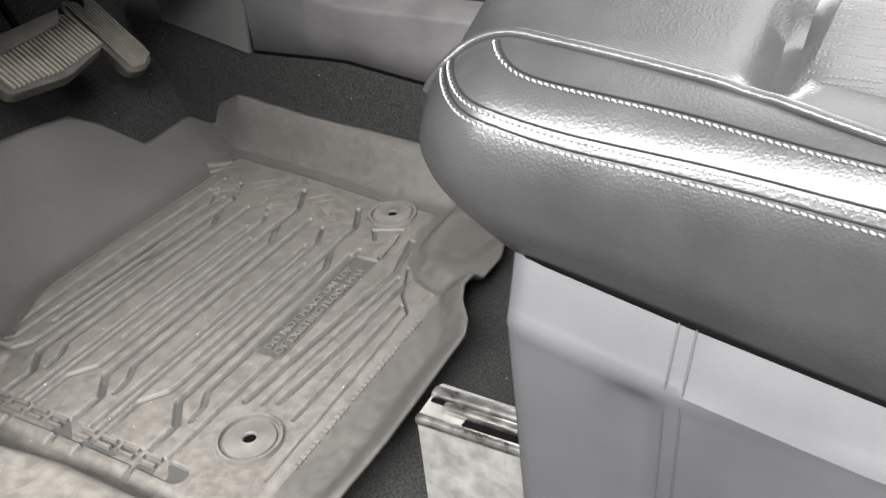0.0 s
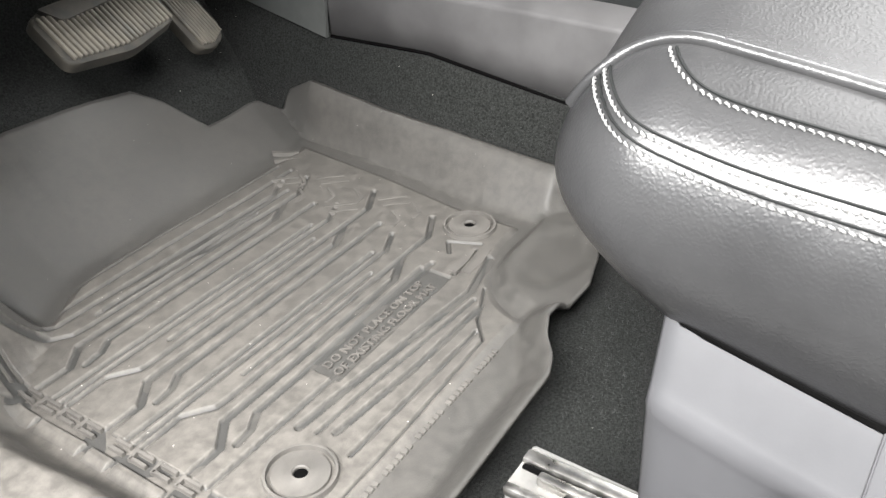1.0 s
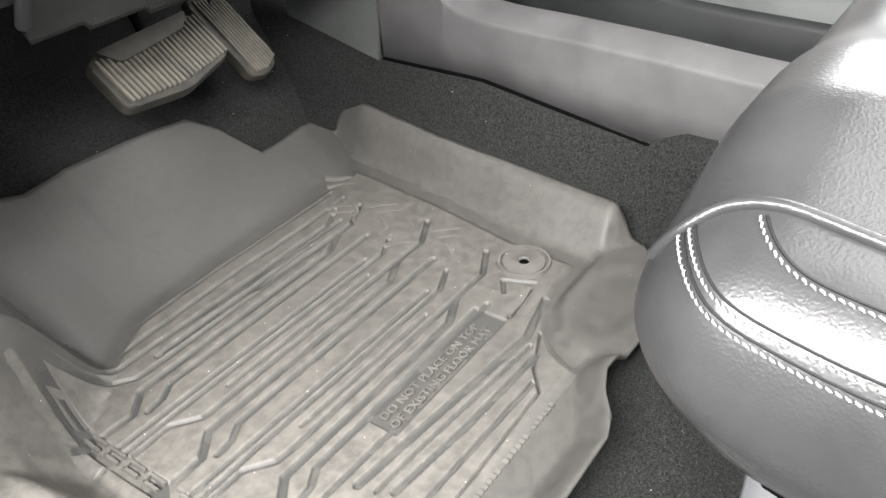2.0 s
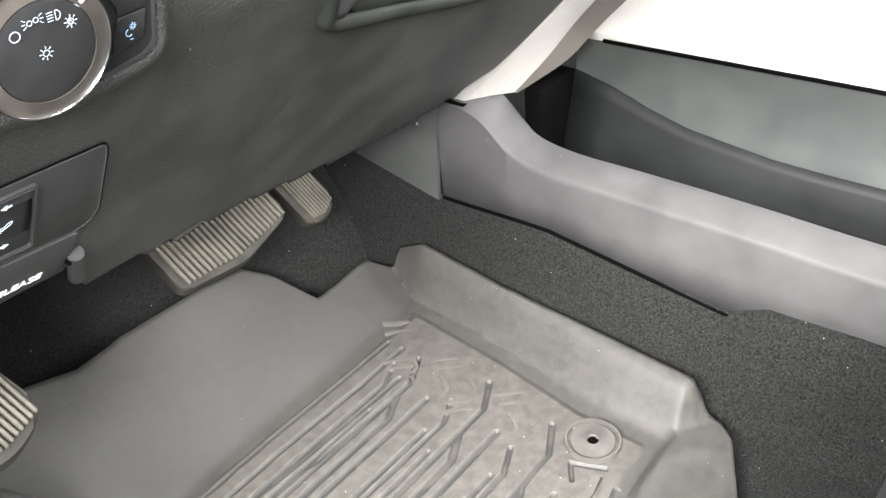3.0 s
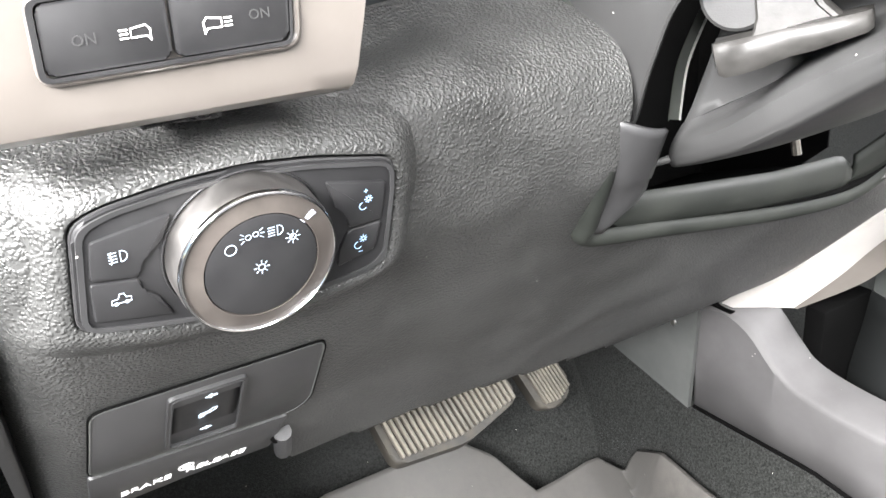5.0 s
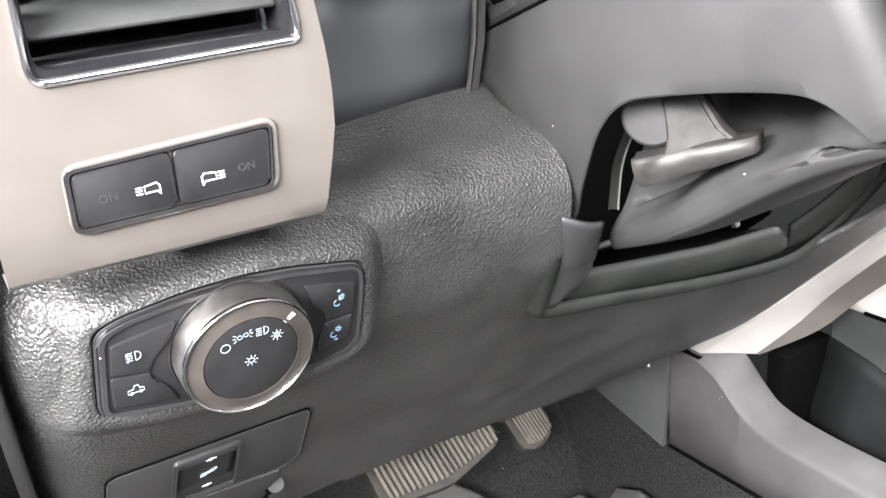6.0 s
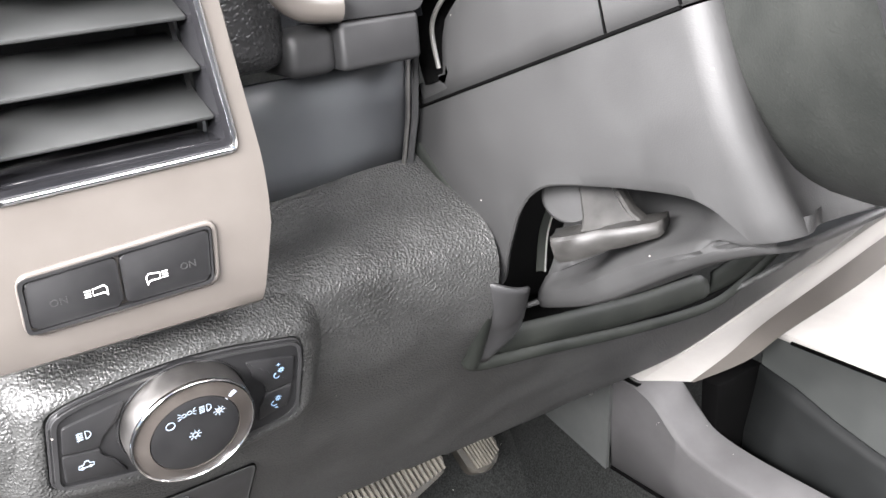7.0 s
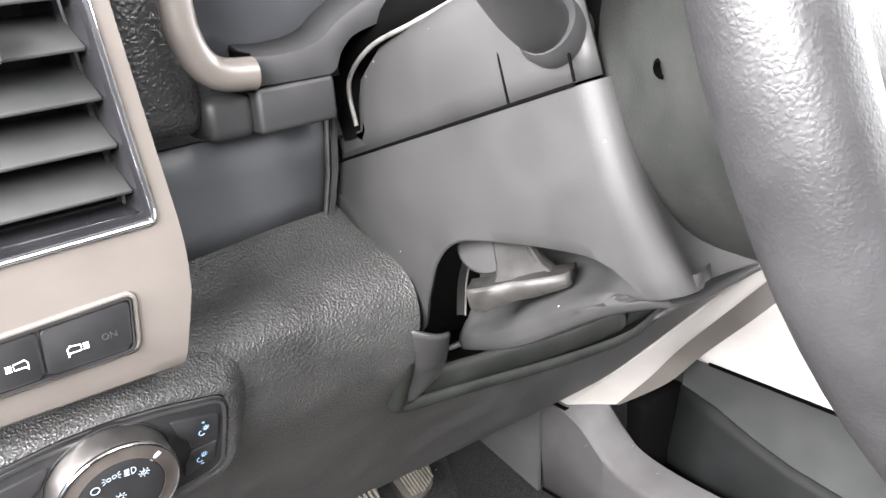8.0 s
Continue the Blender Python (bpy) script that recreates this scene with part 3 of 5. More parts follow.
def carpet_fibres():
    """Loose short fibres that stand out of the pile beside the seat and the mat."""
    rng = random.Random(12)
    bm = bmesh.new()
    for _ in range(14000):
        y = rng.uniform(0.10, 1.0)
        x = rng.uniform(0.60, 0.95) if y < 0.5 else rng.uniform(0.885, 0.945)
        if y < 0.5 and y > along(MAT_REAR, x) - 0.012 and x < 0.90:
            continue
        z = -0.014 if x < 0.893 else along([(0.893, -0.014), (0.902, 0.012), (0.914, 0.045), (0.930, 0.078), (0.946, 0.100)], x)
        a, long = rng.uniform(0, 2 * math.pi), rng.uniform(0.002, 0.007)
        p, way = Vector((x, y, z)), Vector((math.cos(a) * long, math.sin(a) * long, rng.uniform(0.0005, 0.003)))
        side = Vector((-math.sin(a), math.cos(a), 0)) * 0.00016
        bm.faces.new([bm.verts.new(q) for q in (p - side, p + side, p + way)])
    return tagged(part("carpet_fibres", bm, FIBRE), "loose dark fibres of the carpet pile", "carpet", kind="stuff")


carpet_fibres()


def console():
    c = thing("center_console", "grey plastic floor console with an open bin", "console")
    # side wall with its rim, front to rear
    stations = [(0.868, 0.244), (0.845, 0.250), (0.825, 0.251), (0.80, 0.240), (0.775, 0.217), (0.75, 0.199), (0.70, 0.191), (0.62, 0.190), (0.50, 0.187), (0.38, 0.182), (0.10, 0.178), (-0.4, 0.175)]
    line = spline([(a, b, 0) for a, b in stations], 5)
    rows = []
    for p in line:
        y, z = p.x, p.y
        base = along([(-0.6, 0.085), (0.508, 0.091), (0.718, 0.121), (0.876, 0.118)], y) - 0.006
        lean = along([(0.70, 0.0), (0.83, 0.010)], y)
        ring = [(0.941, y, base), (0.940, y, lerp(base, z, 0.5)), (0.9402 - lean * 0.3, y, z - 0.006), (0.9408, y, z - 0.0018), (0.9425, y, z), (0.948, y, z + 0.0018), (0.962, y, z + 0.0065), (0.976, y, z + 0.0105), (0.982, y, z + 0.0105), (0.985, y, z + 0.007), (0.986, y, z), (0.988, y, z - 0.04), (0.990, y, z - 0.09)]
        rows.append([q for q in ring])
    part("side_wall", grid(rows), GREY, c, "scuffed grey side wall with a rounded rim", solid=0.003, offset=1)
    # near-black tube paints the contact shade between console and carpet
    part("base_shade_line", tube([(0.9395, y, along([(-0.6, 0.085), (0.508, 0.091), (0.718, 0.121), (0.876, 0.118)], y) - 0.001) for y in (lerp(-0.4, 0.866, k / 50) for k in range(51))], 0.0022, 8), DARK, c, "dark tube drawn as shade above the carpet")
    # bin floor, front and far wall
    liner = []
    part("bin_floor", rbox(0.985, 1.10, -0.4, 0.80, 0.135, 0.150, 0.004), SLATE, c)
    rows = []
    for k in range(25):
        y = lerp(-0.4, 0.750, k / 24)
        rows.append([(1.030, y, 0.15), (1.034, y, 0.190), (1.046, y, 0.225), (1.056, y, 0.262), (1.058, y, 0.285), (1.059, y, 0.305)])
        edge = along([(-0.4, 0.205), (0.50, 0.216), (0.60, 0.226), (0.66, 0.240), (0.71, 0.256), (0.75, 0.264)], y)
        liner.append([(along([(0.15, 1.027), (0.19, 1.031), (0.225, 1.043), (0.262, 1.053)], z), y, z) for z in (lerp(0.15, edge, k2 / 6) for k2 in range(7))])
    part("bin_far_wall", grid(rows), BIN, c, "grey upper wall of the bin")
    part("bin_liner", grid(liner), SLATE, c, "dark slate liner curving along the bin", solid=0.003)
    # shade of the bin's front corner is put into this wall's colour
    part("bin_front", rbox(0.985, 1.062, 0.752, 0.775, 0.14, 0.262, 0.004), DARK, c, "front wall of the bin, coloured near-black for its shade")
    part("seal", rbox(1.0535, 1.064, -0.4, 0.716, 0.3005, 0.3045, 0.001), DARK, c, "black rubber seam")
    part("deck", rbox(1.056, 1.50, -0.4, 0.760, 0.300, 0.310, 0.004), BEIGE, c, "beige deck, coloured pale for light from the far side")
    # kick cover ahead of the seam
    part("kick_cover", prism([(0.869, 0.116), (0.860, 0.245), (0.90, 0.262), (1.02, 0.20), (1.02, 0.15)], 0.006, pose(0.933, 0, 0, 90, 0, 90), 0.001), KICK, c, "dark plastic kick cover with small bolts")
    for y, z in ((0.892, 0.213), (0.925, 0.222)):
        part("bolt", lathe([(0.0001, 0.004), (0.003, 0.004), (0.004, 0.0)], pose(0.934, y, z, 0, -90, 0), 12), SATIN, c)
    return c


console()


# ---------------------------------------------------------------- pedals
def pedal_pad(thing_ob, name, m, w, h, ribs, r=0.012, worn=None):
    """A ribbed pad: local x across, y up the pad, z towards the foot."""
    outline = rounded([(-w / 2, -h / 2 + 0.004), (0, -h / 2 - 0.008), (w / 2, -h / 2 + 0.006), (w / 2 - 0.004, h / 2), (-w / 2 + 0.002, h / 2)], r, 5)
    base = part(name, prism(outline, 0.014, m, 0.004, 3, base=-0.012), PEDAL_BASE, thing_ob, "worn brown-grey ribbed rubber pad")
    for k in range(ribs):
        x = lerp(-w / 2 + 0.010, w / 2 - 0.007, k / (ribs - 1))
        low = -h / 2 + 0.004 - 0.008 * (1 - abs(2 * x / w)) + 0.004
        part("rib", rbox(x - w / ribs * 0.27, x + w / ribs * 0.27, low, h / 2 - 0.006, 0.0, 0.0062, 0.0012, 1, m), PEDAL, base)
    if worn:
        part("wear_plate", prism(rounded([(-w * 0.40, h * 0.5 + 0.001), (-w * 0.30, h * 0.20), (w * 0.30, h * 0.26), (w * 0.42, h * 0.5 + 0.001)], 0.004, 4), 0.0088, m, 0.001, 2, base=-0.001), PEDAL_BASE, base, "smooth worn upper plate")
    return base


def pedals():
    brake = thing("brake_pedal", "wide worn ribbed brake pedal hanging above the mat", "pedal")
    m = pose(0.655, 0.915, 0.213, 40, 0, 6)
    pedal_pad(brake, "pad", m, 0.150, 0.066, 22, worn=True)
    part("arm", tube(spline([(0.66, 0.945, 0.235), (0.665, 1.0, 0.34), (0.67, 1.03, 0.50)], 5), 0.011, 8, flat=0.5), DARK, brake, "black steel pedal arm")
    gas = thing("accelerator_pedal", "narrow ribbed accelerator pedal", "pedal")
    m2 = pose(0.806, 0.985, 0.178, 50, -6, 10)
    pedal_pad(gas, "pad", m2, 0.054, 0.118, 9, 0.010)
    part("arm", tube(spline([(0.80, 1.01, 0.20), (0.795, 1.05, 0.32), (0.79, 1.06, 0.5)], 5), 0.009, 8), DARK, gas, "black accelerator arm")
    park = thing("parking_brake_pedal", "small ribbed parking brake pedal on a black arm", "pedal")
    m3 = pose(0.362, 0.79, 0.272, 35, 0, 10)
    pedal_pad(park, "pad", m3, 0.075, 0.060, 13, 0.016)
    part("arm", tube(spline([(0.355, 0.80, 0.285), (0.345, 0.86, 0.36), (0.34, 0.92, 0.46)], 5), 0.009, 8), PLASTIC, park, "black parking brake arm")


pedals()

# ---------------------------------------------------------------- dash
PROFILE = spline([(0.672, 0.628, 0), (0.650, 0.614, 0), (0.622, 0.601, 0), (0.605, 0.586, 0), (0.601, 0.568, 0), (0.606, 0.549, 0), (0.615, 0.527, 0), (0.634, 0.500, 0), (0.657, 0.472, 0), (0.681, 0.444, 0), (0.728, 0.389, 0), (0.775, 0.333, 0), (0.815, 0.289, 0), (0.858, 0.240, 0)], 5)


def dash_line(x):
    """The dash face at a distance across, from the top of the roll down to its lower edge, as points of (y, z)."""
    end = along([(0.31, 0.748), (0.452, 0.750), (0.456, 0.784), (0.60, 0.803), (0.80, 0.838), (0.945, 0.857)], x)
    out = []
    for p in PROFILE:
        y, z = p.x, p.y
        y += 0.018 * max(0.0, (0.338 - x) / 0.026) ** 2
        z -= 0.007 * ease((0.56 - x) / 0.09) * ease((z - 0.598) / 0.016)
        out.append((y, z))
    keep = [q for q in out if q[0] < end or q[1] > 0.52]
    # the panel comes forward to meet the console strip, and dips beside the raised switch block
    swell = [(0.25, 0.0), (0.30, 0.024), (0.38, 0.034), (0.476, 0.044), (0.60, 0.05)]
    keep = [(y - along(swell, z) * ease((x - 0.56) / 0.40) + 0.0055 * ease((x - 0.466) / 0.012) * ease((0.585 - x) / 0.09) * ease((0.590 - z) / 0.02) * ease((z - 0.45) / 0.06), z) for y, z in keep]
    n = len(PROFILE)
    pts = [Vector((a, b, 0)) for a, b in keep]
    length = [0.0]
    for a, b in zip(pts, pts[1:]):
        length.append(length[-1] + (b - a).length)
    res = []
    for k in range(n):
        s = length[-1] * k / (n - 1)
        i = max(i for i in range(len(length)) if length[i] <= s + 1e-9)
        i = min(i, len(pts) - 2)
        q = pts[i].lerp(pts[i + 1], (s - length[i]) / (length[i + 1] - length[i]))
        res.append((q.x, q.y))
    return res


OPENING = [(0.588, 0.640), (0.5881, 0.492), (0.600, 0.488), (0.654, 0.4765), (0.731, 0.4615), (0.790, 0.453), (0.828, 0.452), (0.853, 0.461), (0.876, 0.477), (0.890, 0.50), (0.90, 0.54), (0.945, 0.548)]


def dashboard():
    d = thing("dashboard", "black leather-grained lower dashboard with a padded upper roll", "dashboard")
    xs = sorted({round(lerp(0.312, 0.945, k / 72), 5) for k in range(73)} | {0.4525, 0.4555, 0.587, 0.588, 0.5881, 0.8415, 0.876})
    n = len(PROFILE)
    bm = bmesh.new()
    cols, first = [], []
    for x in xs:
        line = dash_line(x)
        k = 0
        if x >= OPENING[0][0]:
            cut = along(OPENING, x)
            k = next(i for i in range(n) if line[i][1] < cut)
            (ya, za), (yb, zb) = line[max(k - 1, 0)], line[k]
            t = (cut - za) / (zb - za) if k else 0.0
            line[k] = (lerp(ya, yb, t), lerp(za, zb, t))
        first.append(k)
        cols.append([bm.verts.new((x, y, z)) for y, z in line])
    for a in range(len(xs) - 1):
        p, q = first[a], first[a + 1]
        if xs[a] < OPENING[0][0]:
            p = q = 0 if xs[a + 1] < OPENING[0][0] else q
        for i in range(max(p, q), n - 1):
            bm.faces.new((cols[a][i], cols[a][i + 1], cols[a + 1][i + 1], cols[a + 1][i]))
        for i in range(min(p, q), max(p, q)):
            bm.faces.new((cols[a][i], cols[a][i + 1], cols[a + 1][q]) if p < q else (cols[a][p], cols[a + 1][i + 1], cols[a + 1][i]))
    bmesh.ops.delete(bm, geom=[v for v in bm.verts if not v.link_faces], context="VERTS")
    part("knee_panel", bm, GRAIN, d, "black grained knee panel", solid=0.004, offset=-1)
    # rim lip round the steering column cut-out
    rim = [(0.586, 0.668, 0.628), (0.588, 0.640, 0.606), (0.588, 0.613, 0.574), (0.5865, 0.617, 0.535), (0.588, 0.632, 0.502), (0.5955, 0.6400, 0.4885)]
    rim += [(x, y, z) for x, y, z in ((0.654, 0.6430, 0.4765), (0.731, 0.6450, 0.4615), (0.790, 0.6450, 0.4530), (0.828, 0.6430, 0.4520), (0.853, 0.6390, 0.4610), (0.876, 0.6320, 0.4770), (0.890, 0.620, 0.50), (0.90, 0.60, 0.54))]
    part("cutout_lip", tube(spline(rim, 8), 0.0060, 14), FLAP, d, "smooth black lip round the column opening")
    # no recess is modelled here; a near-black tube draws the groove's shade
    part("groove_shade", tube([p + Vector((0, -0.0010, 0.0068)) for p in spline(rim[5:-2], 8)], 0.0034, 10), DARK, d, "dark tube drawn as shade in the groove above the lip")
    # near-black sheets behind the opening, standing in for its deep shade
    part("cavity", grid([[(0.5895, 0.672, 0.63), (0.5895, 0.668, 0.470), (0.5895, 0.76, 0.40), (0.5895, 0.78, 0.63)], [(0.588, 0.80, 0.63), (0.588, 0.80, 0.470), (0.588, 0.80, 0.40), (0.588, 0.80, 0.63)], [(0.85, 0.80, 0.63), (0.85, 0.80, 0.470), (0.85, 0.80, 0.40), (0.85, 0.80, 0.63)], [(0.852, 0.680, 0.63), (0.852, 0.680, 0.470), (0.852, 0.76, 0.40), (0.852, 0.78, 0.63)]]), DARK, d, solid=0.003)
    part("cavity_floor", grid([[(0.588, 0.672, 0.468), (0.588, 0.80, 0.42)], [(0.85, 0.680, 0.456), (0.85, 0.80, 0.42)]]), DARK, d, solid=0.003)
    # end cap towards the door
    part("end_cap", prism([(0.60, 0.60), (0.615, 0.53), (0.66, 0.47), (0.75, 0.37), (0.95, 0.37), (0.95, 0.80), (0.62, 0.80)], 0.006, pose(0.305, 0, 0, 90, 0, 90), 0.002), PLASTIC, d)
    # shelf above the roll, up to the cluster
    part("recess_panel", grid([[(x, 0.668 - 0.006 * k, 0.612 + 0.024 * k) for x in (0.43, 0.50, 0.574)] for k in range(4)]), RECESS, d, "smooth slate recess panel", solid=0.003)
    part("recess_trim", tube([(0.574, 0.664, 0.618), (0.5755, 0.655, 0.65), (0.575, 0.648, 0.688)], 0.0022, 6), PLASTIC, d)
    part("recess_trim", tube([(0.5695, 0.664, 0.618), (0.5705, 0.655, 0.65), (0.570, 0.648, 0.688)], 0.0014, 6), SATIN, d)
    # covers on the column opening edge
    rows = []
    for k in range(15):
        t = k / 14
        left = Vector((along([(0, 0.5815), (0.5, 0.5835), (1, 0.5875)], t), lerp(0.6050, 0.6385, t), lerp(0.5610, 0.4955, t)))
        right = Vector((along([(0, 0.6045), (0.35, 0.6120), (0.72, 0.6205), (0.80, 0.6150), (1, 0.6040)], t), lerp(0.5975, 0.6395, t), lerp(0.5540, 0.4925, t) + (0.003 if 0.5 < t < 0.75 else 0)))
        row = [left + Vector((0.003, 0.012, 0.002))]
        for j in range(9):
            w = j / 8
            row.append(left.lerp(right, w) + Vector((0, -0.0055, -0.0022)) * math.sin(math.pi * min(w * 0.8 + 0.05, 1.0)))
        rows.append(row)
    part("edge_cover", grid(rows), PLASTIC, d, "grey plastic cover wrapped round the edge of the opening", solid=0.0022, offset=0)
    rows = []
    for k in range(29):
        x = lerp(0.598, 0.8145, k / 28)
        low = along([(0.598, 0.4935), (0.6505, 0.4850), (0.7263, 0.4725), (0.7854, 0.4655), (0.82, 0.4640)], x)
        high = along([(0.598, 0.5095), (0.616, 0.5060), (0.6525, 0.5005), (0.7386, 0.4885), (0.8045, 0.4840), (0.8145, 0.4760)], x)
        rows.append([(x, 0.6445, low - 0.004), (x, 0.6400, low), (x, 0.6372, lerp(low, high, 0.3)), (x, 0.6376, lerp(low, high, 0.7)), (x, 0.6400, high)])
    part("edge_cover", grid(rows), FLAP, d, "dark plastic cover along the lower edge of the opening", solid=0.003)
    low = spline([(0.818, 0.6420, 0.4645), (0.840, 0.639, 0.4665), (0.864, 0.632, 0.4785), (0.880, 0.620, 0.500)], 6)
    high = spline([(0.8195, 0.638, 0.482), (0.838, 0.630, 0.494), (0.860, 0.618, 0.513), (0.874, 0.606, 0.530)], 6)
    part("edge_cover", grid([[a + Vector((0, 0.004, -0.002)), a, a.lerp(b, 0.3) + Vector((0, -0.0020, -0.0006)), a.lerp(b, 0.7) + Vector((0, -0.0018, -0.0006)), b] for a, b in zip(low, high)]), FLAP, d, solid=0.003)
    part("wire_stub", tube([(0.775, 0.648, 0.49), (0.772, 0.655, 0.53)], 0.003, 8), PEDAL, d, "tan wire behind the opening")
    return d


dashboard()


def beige_trim():
    """The pale strip that sweeps from the dash down to the console."""
    t = thing("console_trim", "pale beige trim strip sweeping down to the console", "trim")
    left = spline([(0.944, 0.823, 0.254), (0.946, 0.775, 0.302), (0.950, 0.700, 0.378), (0.955, 0.607, 0.476), (0.960, 0.52, 0.57), (0.965, 0.46, 0.66)], 14)
    right = spline([(0.966, 0.772, 0.267), (0.969, 0.742, 0.315), (0.972, 0.703, 0.369), (0.974, 0.616, 0.468), (0.978, 0.53, 0.56), (0.985, 0.47, 0.65)], 14)
    inner = spline([(0.972, 0.774, 0.262), (0.998, 0.728, 0.298), (1.020, 0.700, 0.334), (1.034, 0.625, 0.418), (1.045, 0.56, 0.51), (1.05, 0.49, 0.62)], 14)
    face, inner_rows = [], []
    for a, b, f in zip(left, right, inner):
        b = b.lerp(f, 0.38)
        c = a.lerp(b, 0.5) + Vector((-0.0005, -0.002, 0.0015))
        face.append([a + Vector((0.001, 0.02, -0.004)), a + Vector((0, 0.002, -0.001)), a.lerp(c, 0.15), c, c.lerp(b, 0.85), b + Vector((0, 0.002, -0.001))])
        inner_rows.append([b + Vector((0, 0.002, -0.001)), b.lerp(f, 0.1) + Vector((0, 0.005, 0)), f, f + Vector((0.10, 0.05, 0))])
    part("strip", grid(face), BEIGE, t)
    # inner side takes the darker beige, so its shade is in the colour
    part("inner_face", grid(inner_rows), BEZEL, t, "inner side of the strip towards the stack, coloured darker for shade")
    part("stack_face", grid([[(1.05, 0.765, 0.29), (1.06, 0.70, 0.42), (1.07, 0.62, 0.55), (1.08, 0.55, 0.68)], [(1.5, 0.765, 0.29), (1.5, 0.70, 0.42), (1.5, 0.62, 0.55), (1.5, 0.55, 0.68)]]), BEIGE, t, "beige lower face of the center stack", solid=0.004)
    part("end_seam", rbox(0.9360, 0.9465, 0.822, 0.862, 0.2492, 0.2508, 0.0005, 1), DARK, t)
    return t


beige_trim()


# ---------------------------------------------------------------- headlight switch module
def icon_lines(name, lines, m, r, mat, parent):
    bm = bmesh.new()
    for line, closed in lines:
        tube([m @ Vector((x, y, 0)) for x, y in line], r, 5, closed, bm)
    return tagged(part(name, bm, mat, parent), kind="stuff" if len(lines) > 2 else "")


def circle(x, y, r, n=16, a0=0.0, a1=360.0):
    return [(x + r * math.cos(radians(lerp(a0, a1, k / n))), y + r * math.sin(radians(lerp(a0, a1, k / n)))) for k in range(n + (a1 - a0 < 359))]


def sun_lines(x, y, r):
    return [(circle(x, y, r * 0.45, 12), True)] + [([(x + r * 0.65 * math.cos(radians(k * 45)), y + r * 0.65 * math.sin(radians(k * 45))), (x + r * math.cos(radians(k * 45)), y + r * math.sin(radians(k * 45)))], False) for k in range(8)]


def lamp_lines(x, y, s):
    """A headlamp sign: a D and three beams."""
    d = [(x, y + s)] + circle(x, y, s, 8, 90, -90)[1:-1] + [(x, y - s)]
    return [(d, True)] + [([(x - 0.5 * s, y + k * s), (x - 1.7 * s, y + k * s)], False) for k in (-0.8, -0.25, 0.3, 0.85)]


def headlight_switch():
    s = thing("headlight_switch", "black headlight switch module with a chrome-rimmed rotary knob", "switch")
    m = facing(0.41, 0.602, 0.555, 15)
    mm = lambda pts: [(x / 1000, y / 1000) for x, y in pts]  # noqa: E731
    outline = mm([(-64, 23.5), (-54, 27.3), (-28, 30), (-4.5, 29.7), (17.5, 26.7), (51, 19.2), (51.6, 6), (49, -24), (43.5, -28.6), (18, -32), (-30, -27.2), (-51, -22.3), (-68.5, -17.5)])
    frame_out = rounded(outline, 0.006, 4)
    inner = rounded([(x * 0.955, y * 0.92) for x, y in outline], 0.005, 4)
    part("housing", prism(frame_out, 0.0102, m, 0.0022, 3, base=-0.006), BUTTON, s, "black bezel plate")
    part("frame", ring_prism([(x * 0.985, y * 0.975) for x, y in frame_out], inner, 0.0010, m, base=0.0040), PLASTIC, s, "raised rounded frame")
    # tube paler than the housing, added to draw a highlight along its rim
    part("frame_edge", tube([m @ Vector((x, y, 0.0024)) for x, y in frame_out], 0.0006, 8, True), PLASTIC, s, "thin paler outer edge drawn as a highlight")
    # the dash swells up round the module, so that it sits flush
    knee = bpy.data.objects["knee_panel"].data
    tree = BVHTree.FromPolygons([v.co for v in knee.vertices], [p.vertices[:] for p in knee.polygons])
    back = m.to_3x3() @ Vector((0, 0, -1))
    rows = []
    for grow, up in ((0.0006, -1.0), (0.0006, 0.72), (0.0014, 0.92), (0.0030, 1.0), (0.0060, 0.96), (0.0095, 0.80), (0.0135, 0.50), (0.0175, 0.20), (0.0215, 0.03), (0.0235, -0.10)):
        row = []
        for x, y in frame_out:
            q = Vector((x, y))
            q += Vector((q.x / 0.064, q.y / 0.030)).normalized() * grow * (1.0 if y < 0 or grow < 0.002 else 0.75)
            hit = tree.ray_cast(m @ Vector((q.x, q.y, 0.04)), back)[0]
            flat = (m.inverted() @ hit).z if hit else -0.006
            row.append(m @ Vector((q.x, q.y, lerp(flat, max(0.0030, flat), up) if up > -0.5 else -0.004)))
        rows.append(row)
    part("dash_shoulder", grid([list(line) + [line[0]] for line in rows]), GRAIN, s, "grained shoulder of the dash round the module")
    buttons = {"fog": [(-59.6, 17.7), (-33.2, 21.2), (-38, 11.3), (-43.4, 8), (-45.7, 3.7), (-46.4, 0), (-61.6, 3.0)], "cargo": [(-62, 2.0), (-46.4, -1.0), (-46.2, -6.1), (-41.9, -8.6), (-36.6, -19.8), (-63, -13.6)],
               "brighten": [(22, 17.6), (46.9, 11.4), (45.4, -4.8), (31.4, -5.2), (30.7, 1.1), (25.6, 6.1)], "dim": [(31.2, -6.2), (45.3, -5.8), (42.3, -18.4), (26.4, -21.8), (27.6, -13.2)]}
    made = {}
    for name, pts in buttons.items():
        made[name] = part("button", prism(rounded(mm(pts), 0.0015, 3), 0.0036, m, 0.0007, 2, base=0.0020), BUTTON, s, "black rocker button")
    at = m @ pose(0, 0, 0.0059)
    icon_lines("symbol", lamp_lines(-0.0512, 0.0105, 0.0022) + [([(-0.0538, 0.0128), (-0.0544, 0.0112), (-0.0538, 0.0098), (-0.0544, 0.0080)], False)], at, 0.00013, LIT, made["fog"])
    tx, ty = -0.0535, -0.0062
